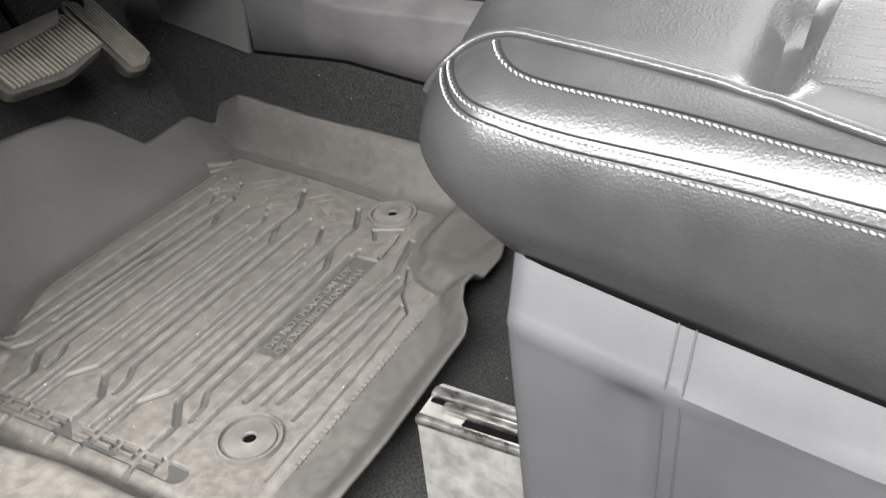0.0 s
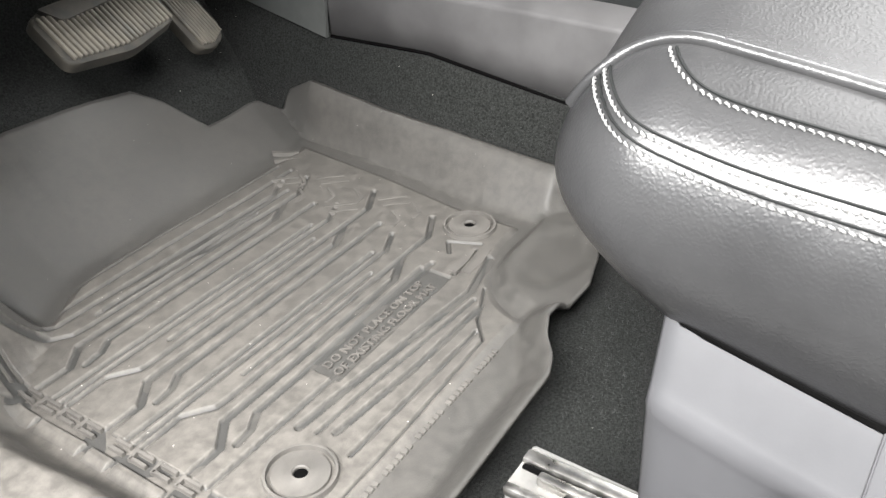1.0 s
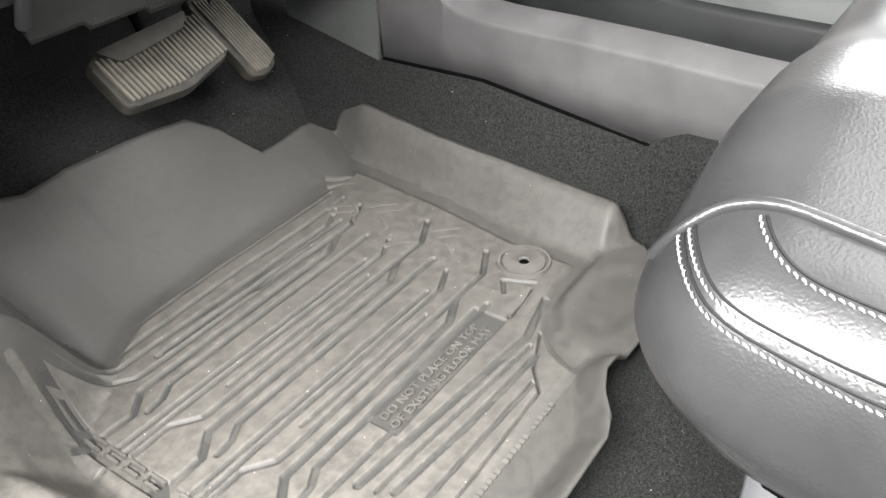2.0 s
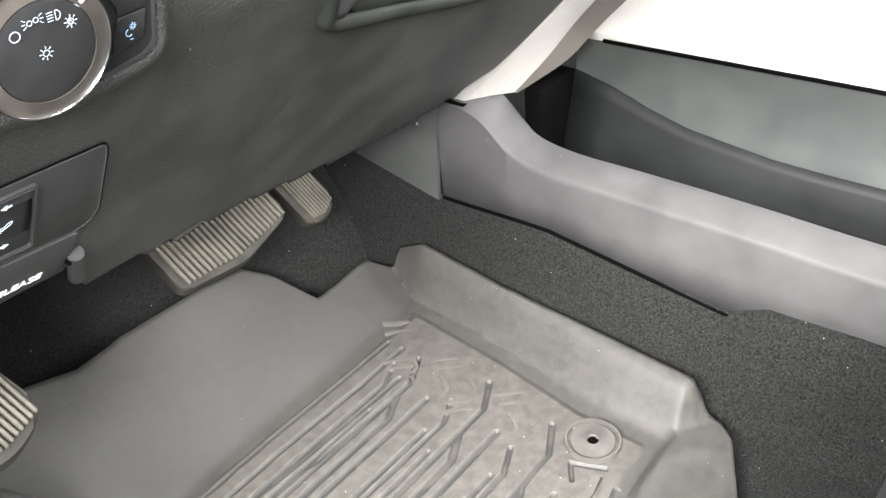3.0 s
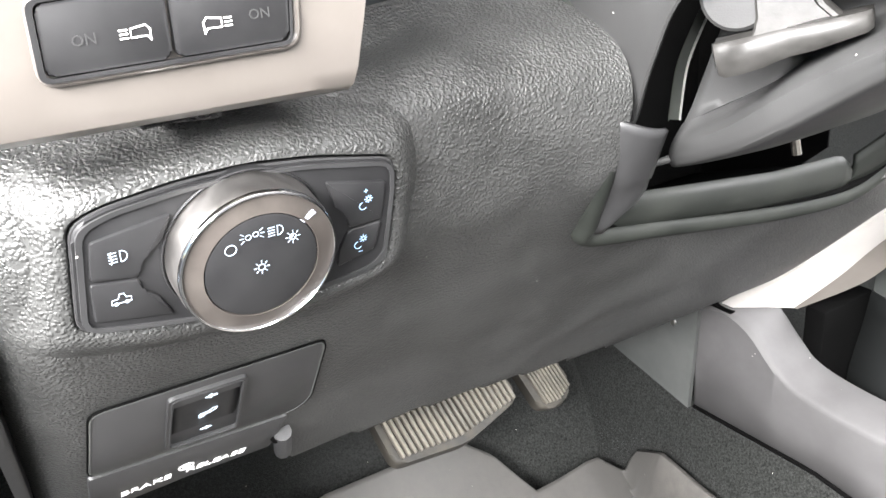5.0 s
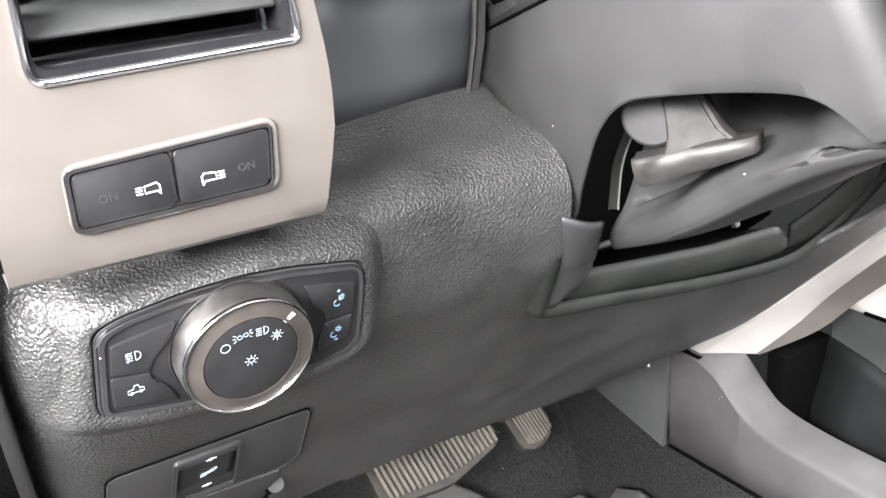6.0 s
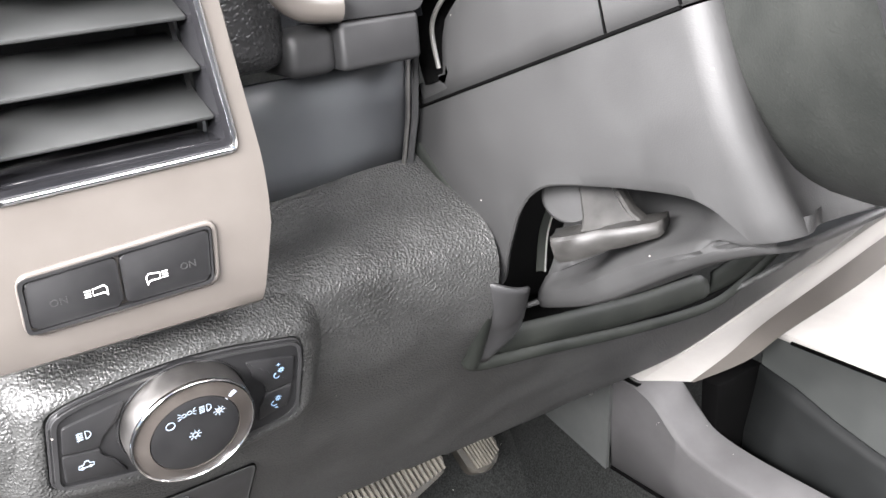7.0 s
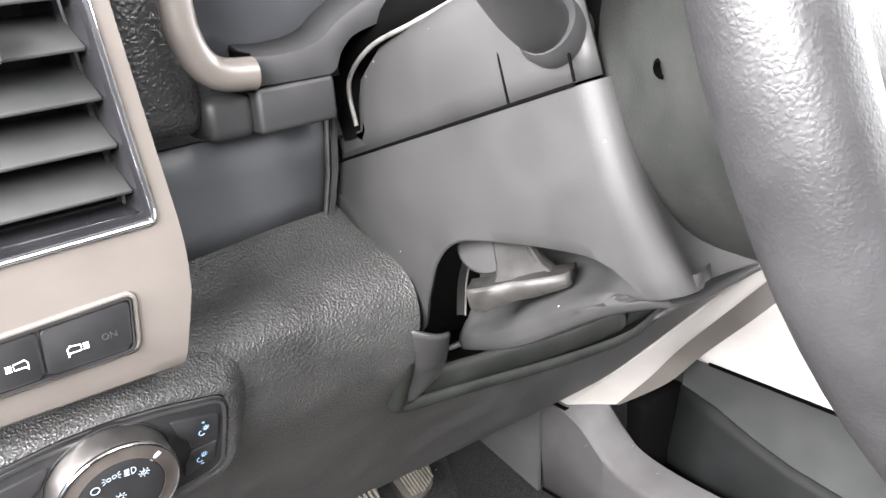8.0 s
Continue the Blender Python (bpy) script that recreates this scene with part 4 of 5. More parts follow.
    truck = [([(tx + 0.0033 * a, ty + 0.0019 * b) for a, b in ((-1, -0.9), (-0.9, 0), (-0.3, 0.05), (-0.1, 1.0), (0.35, 1.0), (0.5, 0.1), (1, 0), (1, -0.9))], True), (circle(tx - 0.0018, ty - 0.0018, 0.0006, 8), True), (circle(tx + 0.0018, ty - 0.0018, 0.0006, 8), True)]
    icon_lines("symbol", truck, at, 0.00014, LIT, made["cargo"])
    for key, x, y, sign in (("brighten", 0.0380, 0.0052, 1), ("dim", 0.0360, -0.0122, -1)):
        lines = sun_lines(x + 0.0012, y + 0.001, 0.0017) + [(circle(x - 0.0010, y - 0.0016, 0.0016, 8, 100, 320), False), ([(x - 0.0008, y + sign * 0.0048), (x + 0.0008, y + sign * 0.0048)], False)]
        if sign > 0:
            lines.append(([(x, y + 0.0040), (x, y + 0.0056)], False))
        icon_lines("symbol", lines, at, 0.00013, LITBLUE, made[key])
    k = m @ pose(-0.0086, 0.0004, 0.0)
    # collar recess and knob
    part("collar", lathe([(0.0302, 0.0012), (0.0302, 0.0046), (0.0298, 0.0050), (0.0291, 0.0040)], k, 64), BUTTON, s, "black collar round the knob")
    knob = part("knob", lathe([(0.0288, 0.002), (0.0290, 0.006), (0.0288, 0.0150), (0.0284, 0.0168)], k, 72), SATIN, s, "satin metal rotary knob")
    part("chrome_ring", lathe([(0.0286, 0.0164), (0.0286, 0.0174), (0.0282, 0.0181), (0.0276, 0.0182), (0.0273, 0.0178), (0.0272, 0.0170)], k, 72), CHROME, knob, "bright chrome rim")
    part("dish", lathe([(0.0273, 0.0172), (0.0262, 0.0174), (0.0216, 0.0188), (0.0208, 0.0190), (0.0206, 0.0182)], k, 64), BRONZE, knob, "brushed dark inner ring")
    face = part("face", lathe([(0.0204, 0.0180), (0.0203, 0.0188), (0.0196, 0.0191), (0.0001, 0.0194)], k, 56), BUTTON, knob, "black knob face with lit symbols")
    up = k @ pose(0, 0, 0.0195)
    icon_lines("symbol", [(circle(-0.0108, 0.0104, 0.0020, 16), True)], up, 0.00013, LIT, face)
    icon_lines("symbol", [(circle(x, y, 0.0010, 10), True) for x, y in ((-0.0045, 0.0136), (-0.0019, 0.0141))] + [([(-0.0045 + dx, 0.0136 + dy), (-0.0045 + 1.9 * dx, 0.0136 + 1.9 * dy)], False) for dx, dy in ((-0.0014, 0.0010), (-0.0016, 0), (-0.0014, -0.0010))] + [([(-0.0019 + dx, 0.0141 + dy), (-0.0019 + 1.9 * dx, 0.0141 + 1.9 * dy)], False) for dx, dy in ((0.0014, 0.0010), (0.0016, 0), (0.0014, -0.0010))], up, 0.00010, LIT, face)
    icon_lines("symbol", lamp_lines(0.0058, 0.0133, 0.0020), up, 0.00012, LIT, face)
    icon_lines("symbol", sun_lines(0.0112, 0.0090, 0.0027) + [([(0.0105, 0.0081), (0.0112, 0.0100), (0.0119, 0.0081)], False)], up, 0.00012, LIT, face)
    icon_lines("symbol", sun_lines(-0.0006, 0.0000, 0.0028), up, 0.00012, LIT, face)
    part("pointer", prism([(0.0146, 0.0139), (0.0157, 0.0126), (0.0204, 0.0155), (0.0193, 0.0168)], 0.0007, k, base=0.0180), POINTER, knob, "pale pointer mark")
    return s


headlight_switch()


# ---------------------------------------------------------------- pedal adjuster panel and brake release
def adjuster():
    s = thing("pedal_adjust_panel", "black panel with the pedal adjuster rocker switch", "switch panel")
    m = facing(0.392, 0.681, 0.444, 40)
    mm = lambda pts: [(x / 1000, y / 1000) for x, y in pts]  # noqa: E731
    outline = rounded(mm([(-51, 49), (53, 40.5), (55.5, 33), (60, -36), (52, -48), (-55, -29)]), 0.007, 4)
    part("gap", ring_prism([(x * 1.022, y * 1.022) for x, y in outline], outline, 0.0012, m, base=0.0006), DARK, s)
    part("plate", prism(outline, 0.0048, m, 0.0012, 2, base=-0.003), PLASTIC, s, "smooth black cover plate")
    # the plate's edge highlight is painted as a tube of lighter plastic
    part("plate_edge", tube([m @ Vector((x, y, 0.0012)) for x, y in outline], 0.0008, 8, True), KICK, s, "paler edge of the cover plate drawn as a highlight")
    hole = rounded(mm([(-18, 37), (15, 34), (17, -31), (-18, -25)]), 0.003, 3)
    part("switch_frame", ring_prism([(x * 1.10, y * 1.055) for x, y in hole], hole, 0.0026, m, base=0.0012), PLASTIC, s, "raised switch surround")
    # thin tube added so that the surround's inner bevel looks lit
    part("frame_bevel", tube([m @ Vector((x, y, 0.0036)) for x, y in hole], 0.0006, 8, True), PLASTIC, s, "thin edge added to catch light on the switch surround")
    rows = []
    for k in range(13):
        v = k / 12
        y = lerp(-0.0240, 0.0362, v)
        h = 0.0008 + 0.0016 * math.sin(math.pi * v)
        rows.append([m @ Vector((lerp(-0.0165, 0.0148, u / 6), y - (u / 6) * 0.002, h)) for u in range(7)])
    rocker = part("rocker", grid(rows), BUTTON, s, "black rocker with lit symbols", solid=0.003, offset=-1)
    for y, k in ((0.0275, 1), (-0.0140, -1)):
        part("symbol", prism([(-0.0028 * k, y), (0.0003 * k, y + 0.0024), (0.0003 * k, y + 0.0008), (0.0028 * k, y + 0.0008), (0.0028 * k, y - 0.0008), (0.0003 * k, y - 0.0008), (0.0003 * k, y - 0.0024)][::k], 0.0003, m, base=0.0034), LIT, rocker)
    icon_lines("symbol", [([(-0.0044, 0.0040), (-0.0036, 0.0060), (0.0002, 0.0062), (0.0020, 0.0086), (0.0044, 0.0086), (0.0040, 0.0062), (0.0012, 0.0044), (-0.0008, 0.0036)], True), ([(-0.0044, 0.0018), (-0.0012, 0.0018)], False)], m @ pose(0, 0, 0.0028), 0.00017, LIT, rocker)
    b = thing("brake_release_handle", "black parking brake release handle with white lettering", "handle")
    part("grip", prism(rounded(mm([(-56, -34), (50, -53), (45, -100), (-57, -88)]), 0.003, 3), 0.004, m, 0.001, 2, base=-0.0022), PLASTIC, b, "black release grip")
    part("lettering", lettering("BRAKE", 0.0092, m @ pose(-0.0283, -0.0788, 0.0019, 0, 0, -3), 0.0002, stretch=1.0), PRINT, b, "white printed words")
    part("lettering", lettering("RELEASE", 0.0092, m @ pose(0.0107, -0.0834, 0.0019, 0, 0, -9), 0.0002, stretch=1.03), PRINT, b, "white printed words")
    icon_lines("symbol", [(circle(-0.007, -0.0745, 0.0042, 16), True), ([(-0.0085, -0.0775), (-0.0085, -0.0715), (-0.0060, -0.0715), (-0.0050, -0.0735), (-0.0060, -0.0752), (-0.0085, -0.0752)], False)], m @ pose(0.0002, 0.0018, 0.0019), 0.00026, PRINT, b)
    part("pivot_lug", tube([m @ Vector((0.050, -0.080, 0.002)), m @ Vector((0.058, -0.128, 0.0))], 0.0055, 10), PLASTIC, b, "rounded pivot lug")
    part("socket", lathe([(0.0001, 0.004), (0.004, 0.0035), (0.0055, 0.0)], m @ pose(0.0485, -0.086, 0.001), 16), DARK, b)
    return s


adjuster()


# ---------------------------------------------------------------- vent bezel
def vent_bezel():
    v = thing("air_vent_bezel", "beige vent surround with black slats and two switches", "vent")
    # face of the bezel as a bent sheet with the vent and button openings left by ring pieces
    mm = lambda pts: [(x / 1000, y / 1000) for x, y in pts]  # noqa: E731
    m = facing(0.40, 0.570, 0.646, 0)
    vent_o = mm([(-56, 28), (37, 29), (38, 34), (27, 140), (-52, 140)])
    outer = mm([(-78, -4), (46.6, -4), (47.4, 8), (47.4, 18), (46.8, 28), (45.4, 40), (43.4, 57), (33, 152), (-72, 152)])
    part("surround", ring_prism(rounded(outer, 0.0015, 4), rounded(vent_o[:3] + [(lerp(0.038, 0.027, t), lerp(0.034, 0.140, t)) for t in (0.18, 0.34, 0.5, 0.66)] + vent_o[3:], 0.006, 4), 0.014, m, base=-0.014), BEZEL, v, "beige satin bezel")
    # lower chin, rolled under
    rows = []
    for y, z in ((0.0006, 0.0), (-0.012, -0.0004), (-0.026, -0.0016), (-0.0310, -0.0036), (-0.0334, -0.0075), (-0.0342, -0.013), (-0.0342, -0.03)):
        low = min(1.0, -y / 0.034)
        rows.append([m @ Vector((x / 1000, y - 0.004 - max(0.0, x + 74) * 0.00003 * low, z)) for x in (lerp(-77.5, 46.6 + y * 250, k / 14) for k in range(15))])
    button_o = mm([(-51.5, -1.5), (19.5, 0.5), (17, -21.5), (-52.5, -21)])
    part("chin", grid(rows), BEZEL, v, "beige lower chin")
    side = [m @ Vector((x, y, 0)) for x, y in outer[7:1:-1]] + [row[-1] for row in rows[:-1]]
    back = m.to_3x3() @ Vector((0.0025, 0, -0.06))
    part("side_face", grid([[p - (m.to_3x3() @ Vector((0.0012, 0, 0))), p + back * 0.02, p + back * 0.3, p + back] for p in side]), BEZEL, v, "beige side of the bezel")
    inner = mm([(-53, 33), (33, 33.5), (33.5, 37), (23, 138), (-49, 138)])
    part("chrome_frame", tube([m @ Vector((x, y, 0.0004)) for x, y in rounded(mm([(-55.3, 29.2), (36, 30), (36.9, 34.5), (26.1, 139.5), (-51.3, 139.5)]), 0.006, 5)], 0.0014, 10, True), CHROME, v, "thin chrome vent frame")
    part("vent_frame", ring_prism(rounded(mm([(-54.6, 30.4), (35, 31), (35.8, 35), (25.2, 139), (-50.6, 139)]), 0.006, 4), rounded(inner, 0.006, 4), 0.02, m, base=-0.0205), GLOSS, v, "glossy black inner frame")
    part("vent_throat", ring_prism(inner, mm([(-51, 35), (31, 35.5), (31.5, 39), (21, 136), (-47, 136)]), 0.05, m, base=-0.075), PLASTIC, v)
    part("vent_back", prism(inner, 0.002, m, base=-0.078), PLASTIC, v)
    for k in range(5):
        y = 0.052 + k * 0.0195
        x1 = 0.0342 - (y - 0.037) * 0.104
        part("slat", rbox(-0.052, x1, -0.001, 0.0010, -0.017, 0.013, 0.0008, 2, m @ pose(0, y - 0.004, -0.018, 24, 0, 0)), SLAT, v, "matte black vent slat")
    tab = part("vent_tab", rbox(-0.046, -0.0085, 0.1015, 0.1135, -0.010, 0.004, 0.003, 3, m), PLASTIC, v, "dark thumb tab on the vent slats")
    part("tab_end", rbox(-0.0090, -0.0050, 0.1010, 0.1140, -0.010, 0.0045, 0.0018, 3, m), CHROME, tab, "bright chrome end of the tab")
    part("lower_sill", rbox(-0.052, 0.033, 0.0325, 0.0345, -0.030, -0.004, 0.0006, 1, m), GLOSS, v)
    # trailer light switches
    part("switch_recess", tube([m @ Vector(((x + 0.0165) * 1.045 - 0.0155, (y + 0.0105) * 1.14 - 0.0092, 0.0002)) for x, y in rounded(button_o, 0.004, 5)], 0.0014, 10, True), BEZEL, v, "raised edge of the switch recess")
    part("switch_frame", ring_prism(rounded([(x * 1.03, (y + 0.0105) * 1.10 - 0.0105) for x, y in button_o], 0.003, 4), rounded(button_o, 0.0025, 4), 0.004, m @ pose(0, 0.0012, -0.0012)), BUTTON, v, "dark lip round the switches")
    for side, pts in ((0, [(-51, -2), (-17.8, -1), (-18.6, -20.8), (-52, -20.5)]), (1, [(-16.6, -1), (19, 0), (16.5, -21), (-17.4, -20.8)])):
        b = part("button", prism(rounded(mm(pts), 0.0022, 4), 0.0052, m @ pose(0, 0.0012, -0.0030), 0.0009, 2), BUTTON, v, "black push switch with a white symbol")
        at = m @ pose(0, 0.0012, 0.00235)
        x, k = (-0.0262, 1) if side == 0 else (-0.0055, -1)
        y = -0.0125 if side == 0 else -0.0132
        body = [(x + 0.8 * k * a, y + 0.75 * b) for a, b in ((-0.0030, -0.0016), (-0.0030, 0.0016), (0.0024, 0.0024), (0.0036, 0.0008), (0.0034, -0.0034), (0.0024, -0.0016))]
        icon_lines("symbol", [(body, True)] + [([(x - k * 0.0032, y - 0.0011 + j * 0.0011), (x - k * 0.0054, y - 0.0011 + j * 0.0011)], False) for j in range(3)], at, 0.00024, PRINT, b)
        part("lettering", lettering("ON", 0.0042, at @ pose(-0.0408 if side == 0 else 0.0085, -0.0125, 0), 0.0001), FAINT, b, "faint grey lettering")
    return v


vent_bezel()


# ---------------------------------------------------------------- instrument cluster surround
def cluster():
    c = thing("instrument_cluster", "black instrument cluster with a beige rim and dark lens", "gauge cluster")
    part("grained_pillar", rbox(0.452, 0.494, 0.628, 0.70, 0.692, 0.83, 0.012, 4), LEATHER, c, "black grained pad beside the cluster")
    ringline = spline([(0.4795, 0.616, 0.84), (0.4800, 0.616, 0.79), (0.4806, 0.616, 0.760), (0.4820, 0.616, 0.743), (0.4875, 0.616, 0.7295), (0.4970, 0.616, 0.7225), (0.5135, 0.616, 0.7203)], 8)
    part("rim", tube(ringline, 0.0085, 16, flat=0.9), BEZEL, c, "beige satin cluster rim")
    part("rim_gap", rbox(0.5135, 0.5150, 0.619, 0.640, 0.711, 0.7295, 0.0003, 1), DARK, c)
    part("hood_block", rbox(0.5155, 0.5615, 0.6200, 0.668, 0.6880, 0.7118, 0.003, 3), PLASTIC, c, "black plastic block under the lens")
    part("hood_block", rbox(0.4900, 0.5170, 0.6260, 0.668, 0.6870, 0.7100, 0.006, 3), PLASTIC, c)
    inner = spline([(0.5150, 0.6205, 0.7275), (0.5330, 0.6205, 0.7262), (0.5530, 0.6205, 0.7290), (0.5690, 0.6205, 0.7390), (0.5860, 0.6200, 0.7470), (0.6150, 0.6180, 0.7600)], 6)
    outer = spline([(0.5152, 0.6200, 0.7128), (0.5500, 0.6200, 0.7122), (0.5620, 0.6200, 0.7135), (0.5690, 0.6200, 0.7245), (0.5840, 0.6190, 0.7325), (0.6400, 0.6150, 0.7420)], 6)
    rows = []
    for a, b in zip(inner, outer):
        rows.append([a + Vector((0.002, 0.026, 0.004)), a + Vector((0.0005, 0.003, 0.0008)), a, a.lerp(b, 0.5) + Vector((0, -0.0018, 0)), b, b + Vector((0, 0.0025, -0.0004)), b + Vector((0.001, 0.040, 0))])
    part("hood_sweep", grid(rows), PLASTIC, c, "curved black lower hood round the lens", solid=0.002)
    part("lens", rbox(0.484, 0.68, 0.648, 0.651, 0.705, 0.85, 0.001), GLASS, c, "dark glossy gauge lens")
    return c


cluster()


# ---------------------------------------------------------------- steering column
AXIS = Vector((0, -0.947, 0.32)).normalized()
UP = Vector((0, 0.32, 0.947)).normalized()
SEAM0 = Vector((0.675, 0.660, 0.653))


def col(u, v, s):
    """A place on the column: u across from its middle, v up from the seam, s along it towards the wheel."""
    return SEAM0 + Vector((u, 0, 0)) + UP * v + AXIS * s


def column():
    c = thing("steering_column", "dark grey plastic steering column shroud", "steering column")

    def half(s):
        return along([(-0.10, 0.092), (0.0, 0.092), (0.16, 0.092), (0.220, 0.092)], s)
    # lower shell: side wall down to an arched edge, both sides and the underside ahead of the arch
    arch = [(-0.06, -0.118), (-0.025, -0.116), (-0.004, -0.1135), (0.013, -0.1105), (0.0347, -0.0933), (0.0512, -0.0801), (0.0643, -0.0695), (0.0772, -0.0612), (0.091, -0.0577), (0.1057, -0.0588), (0.1419, -0.0645), (0.1719, -0.0716), (0.1838, -0.078), (0.191, -0.0864), (0.1965, -0.096)]
    rows = []
    for p in spline([(a, b, 0) for a, b in arch], 6):
        s, low = p.x, p.y
        h = half(s)
        ring = []
        for k in range(11):
            v = lerp(-0.0008, low, k / 10)
            ring.append(col(-h + 0.014 * (max(0.0, -v - 0.03) / 0.07) ** 2 - 0.0035 * math.exp(-(((s - along([(-0.11, 0.011), (-0.09, 0.037), (-0.07, 0.063), (-0.058, 0.088)], v)) / 0.012) ** 2)) * ease((-0.05 - v) / 0.02), v, s))
        rows.append(ring + [ring[-1] + Vector((0.0010, 0, 0)) - UP * 0.0010, ring[-1] + Vector((0.0030, 0, 0)) + UP * 0.0002, ring[-1] + Vector((0.006, 0, 0)) + UP * 0.006])
    # its end rounds over towards the wheel and flares out along the bottom
    for turn, inset, ahead in [(10 * k, 0.0, 0.0) for k in range(9)] + [(88, 0.003, -0.001), (90, 0.008, -0.005), (90, 0.018, -0.008), (90, 0.029, -0.004), (90, 0.038, 0.008), (90, 0.045, 0.024), (90, 0.049, 0.036)]:
        ring = []
        for k in range(11):
            v = lerp(-0.0008, -0.096 + 0.004 * max(0.0, ahead) / 0.036, k / 10)
            flare = max(0.0, (-v - 0.025) / 0.071) ** 1.8
            r = 0.0125
            u = -0.092 + 0.014 * (max(0.0, -v - 0.03) / 0.07) ** 2 + r * (1 - math.cos(radians(turn))) + inset
            ring.append(col(u, v, 0.2110 + 0.004 * flare - r + r * math.sin(radians(turn)) + ahead * flare - 0.3 * inset * (1 - flare)))
        rows.append(ring + [ring[-1] + Vector((0.0010, 0, 0)) - UP * 0.0010, ring[-1] + Vector((0.0030, 0, 0)) + UP * 0.0002, ring[-1] + Vector((0.006, 0, 0)) + UP * 0.006])
    part("lower_shell", grid(rows), COLUMN, c, "dark grey lower shroud with an arched opening")
    # inner shroud seen through the arch: a wall that bulges towards its lower edge
    rows = []
    for k in range(31):
        s = lerp(0.0, 0.199, k / 30)
        low = along([(-0.011, -0.135), (0.0288, -0.1325), (0.0542, -0.130), (0.0736, -0.126), (0.0924, -0.1215), (0.1234, -0.113), (0.154, -0.1056), (0.1816, -0.1023), (0.22, -0.100)], s)
        u = -0.043 - 0.030 * s / 0.205
        fold = along([(0.0, 0.016), (0.05, 0.020), (0.075, 0.026), (0.10, 0.024), (0.14, 0.012), (0.20, 0.006)], s)
        out = along([(0.0, 0.002), (0.05, 0.003), (0.08, 0.007), (0.12, 0.005), (0.155, 0.0), (0.20, -0.003)], s)
        rec = 0.032 * ease(s / 0.05) * ease((0.185 - s) / 0.06)
        line = [(u + 0.010 + rec, -0.020), (u + 0.004 + rec, -0.045), (u + 0.001 + rec, low + fold + 0.010), (u + rec * 0.6, low + fold), (u - out * 0.8, low + fold * 0.55), (u - out, low + 0.005), (u - out + 0.002, low + 0.001), (u - out + 0.006, low - 0.0005), (u + 0.03, low - 0.003), (0.03, low - 0.003)]
        rows.append([col(q.x, q.y, lerp(min(max((q.y - low) * 0.8, 0.0), 0.06), 0.199, k / 30)) for q in spline([(a, b, 0) for a, b in line], 3)])
    for _ in range(6):
        rows = rows[:1] + [[(a + b * 2 + c) / 4 for a, b, c in zip(*three)] for three in zip(rows, rows[1:], rows[2:])] + rows[-1:]
    part("inner_shroud", grid(rows), COLUMN, c, "grey inner shroud below the column", solid=0.003, offset=1)
    part("inner_flange", grid([[col(-0.0600, -0.1345, -0.006), col(-0.030, -0.1345, -0.006)], [col(-0.0585, -0.1335, 0.000), col(-0.030, -0.1345, 0.004)], [col(-0.0450, -0.1330, 0.004), col(-0.030, -0.1345, 0.010)]]), COLUMN, c, solid=0.003)
    # upper shell
    rows = []
    for k in range(36):
        s = lerp(0.0, 0.208, k / 35)
        h = half(s) - 0.008 * max(0.0, (s - 0.175) / 0.033) ** 2
        top = along([(0.0, 0.014), (0.030, 0.016), (0.034, 0.034), (0.042, 0.045), (0.060, 0.0535), (0.095, 0.056), (0.205, 0.062)], s)
        ring = []
        wall = [(-h, 0.0008), (-h, 0.012), (-h, top * 0.45), (-h + 0.0006, top * 0.72), (-h + 0.0028, top * 0.88), (-h + 0.0080, top * 0.965), (-h + 0.020, top), (0.0, top)]
        for u, v in wall + [(-u, v) for u, v in wall[-2::-1]]:
            ring.append(col(u, v, s))
        rows.append(ring)
    part("upper_shell", grid(rows), COLUMN, c, "dark grey upper shroud", solid=0.003, offset=1)
    part("seam", tube([col(-0.0925, 0, 0.0), col(-0.0925, 0, 0.1), col(-0.0925, 0, 0.2)], 0.0009, 6), DARK, c)
    # edge line, paler than the shroud
    part("rear_lip", tube(spline([col(-0.093, 0.016, 0.030), col(-0.093, 0.040, 0.035), col(-0.090, 0.0525, 0.060), col(-0.084, 0.055, 0.095), col(-0.078, 0.057, 0.125)], 8), 0.0013, 8), RAIL, c, "thin bright edge of the shroud")
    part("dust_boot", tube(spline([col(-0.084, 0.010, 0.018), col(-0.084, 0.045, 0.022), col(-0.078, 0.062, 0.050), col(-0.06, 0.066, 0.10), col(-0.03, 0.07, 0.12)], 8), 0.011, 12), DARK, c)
    # added cylinder, no real shaft; keeps the gap before the wheel dark
    part("gap_filler", tube([col(0, 0, 0.10), col(0, 0, 0.30)], 0.074, 28), DARK, c, "near-black filler that darkens the gap between shroud and wheel")
    # stalk
    stalk = part("stalk", tube(spline([(0.592, 0.487, 0.7335), (0.570, 0.483, 0.7465), (0.545, 0.474, 0.7685), (0.500, 0.452, 0.8115)], 6), [0.0115] * 4 + [0.0125 + 0.0001 * k for k in range(15)], 18), PLASTIC, c, "black indicator stalk")
    part("stalk_collar", tube([(0.594, 0.488, 0.7335), (0.586, 0.486, 0.7382), (0.581, 0.485, 0.7412)], [0.0150, 0.0160, 0.0140], 28), PLASTIC, stalk, "grey ring at the stalk base")
    for s in (0.158, 0.200):
        part("seam", tube([col(-0.0922, 0.001, s), col(-0.0918, 0.02, s + 0.001), col(-0.0895, 0.038, s + 0.002)], 0.0008, 6), DARK, c)
    # tilt lever
    lever = thing("tilt_lever", "worn grey metal column tilt lever under the column", "lever")
    ax = Vector((0.54, -0.81, 0.22)).normalized()
    ay = Vector((0, 0, 1)).cross(ax).normalized()
    az = ax.cross(ay)
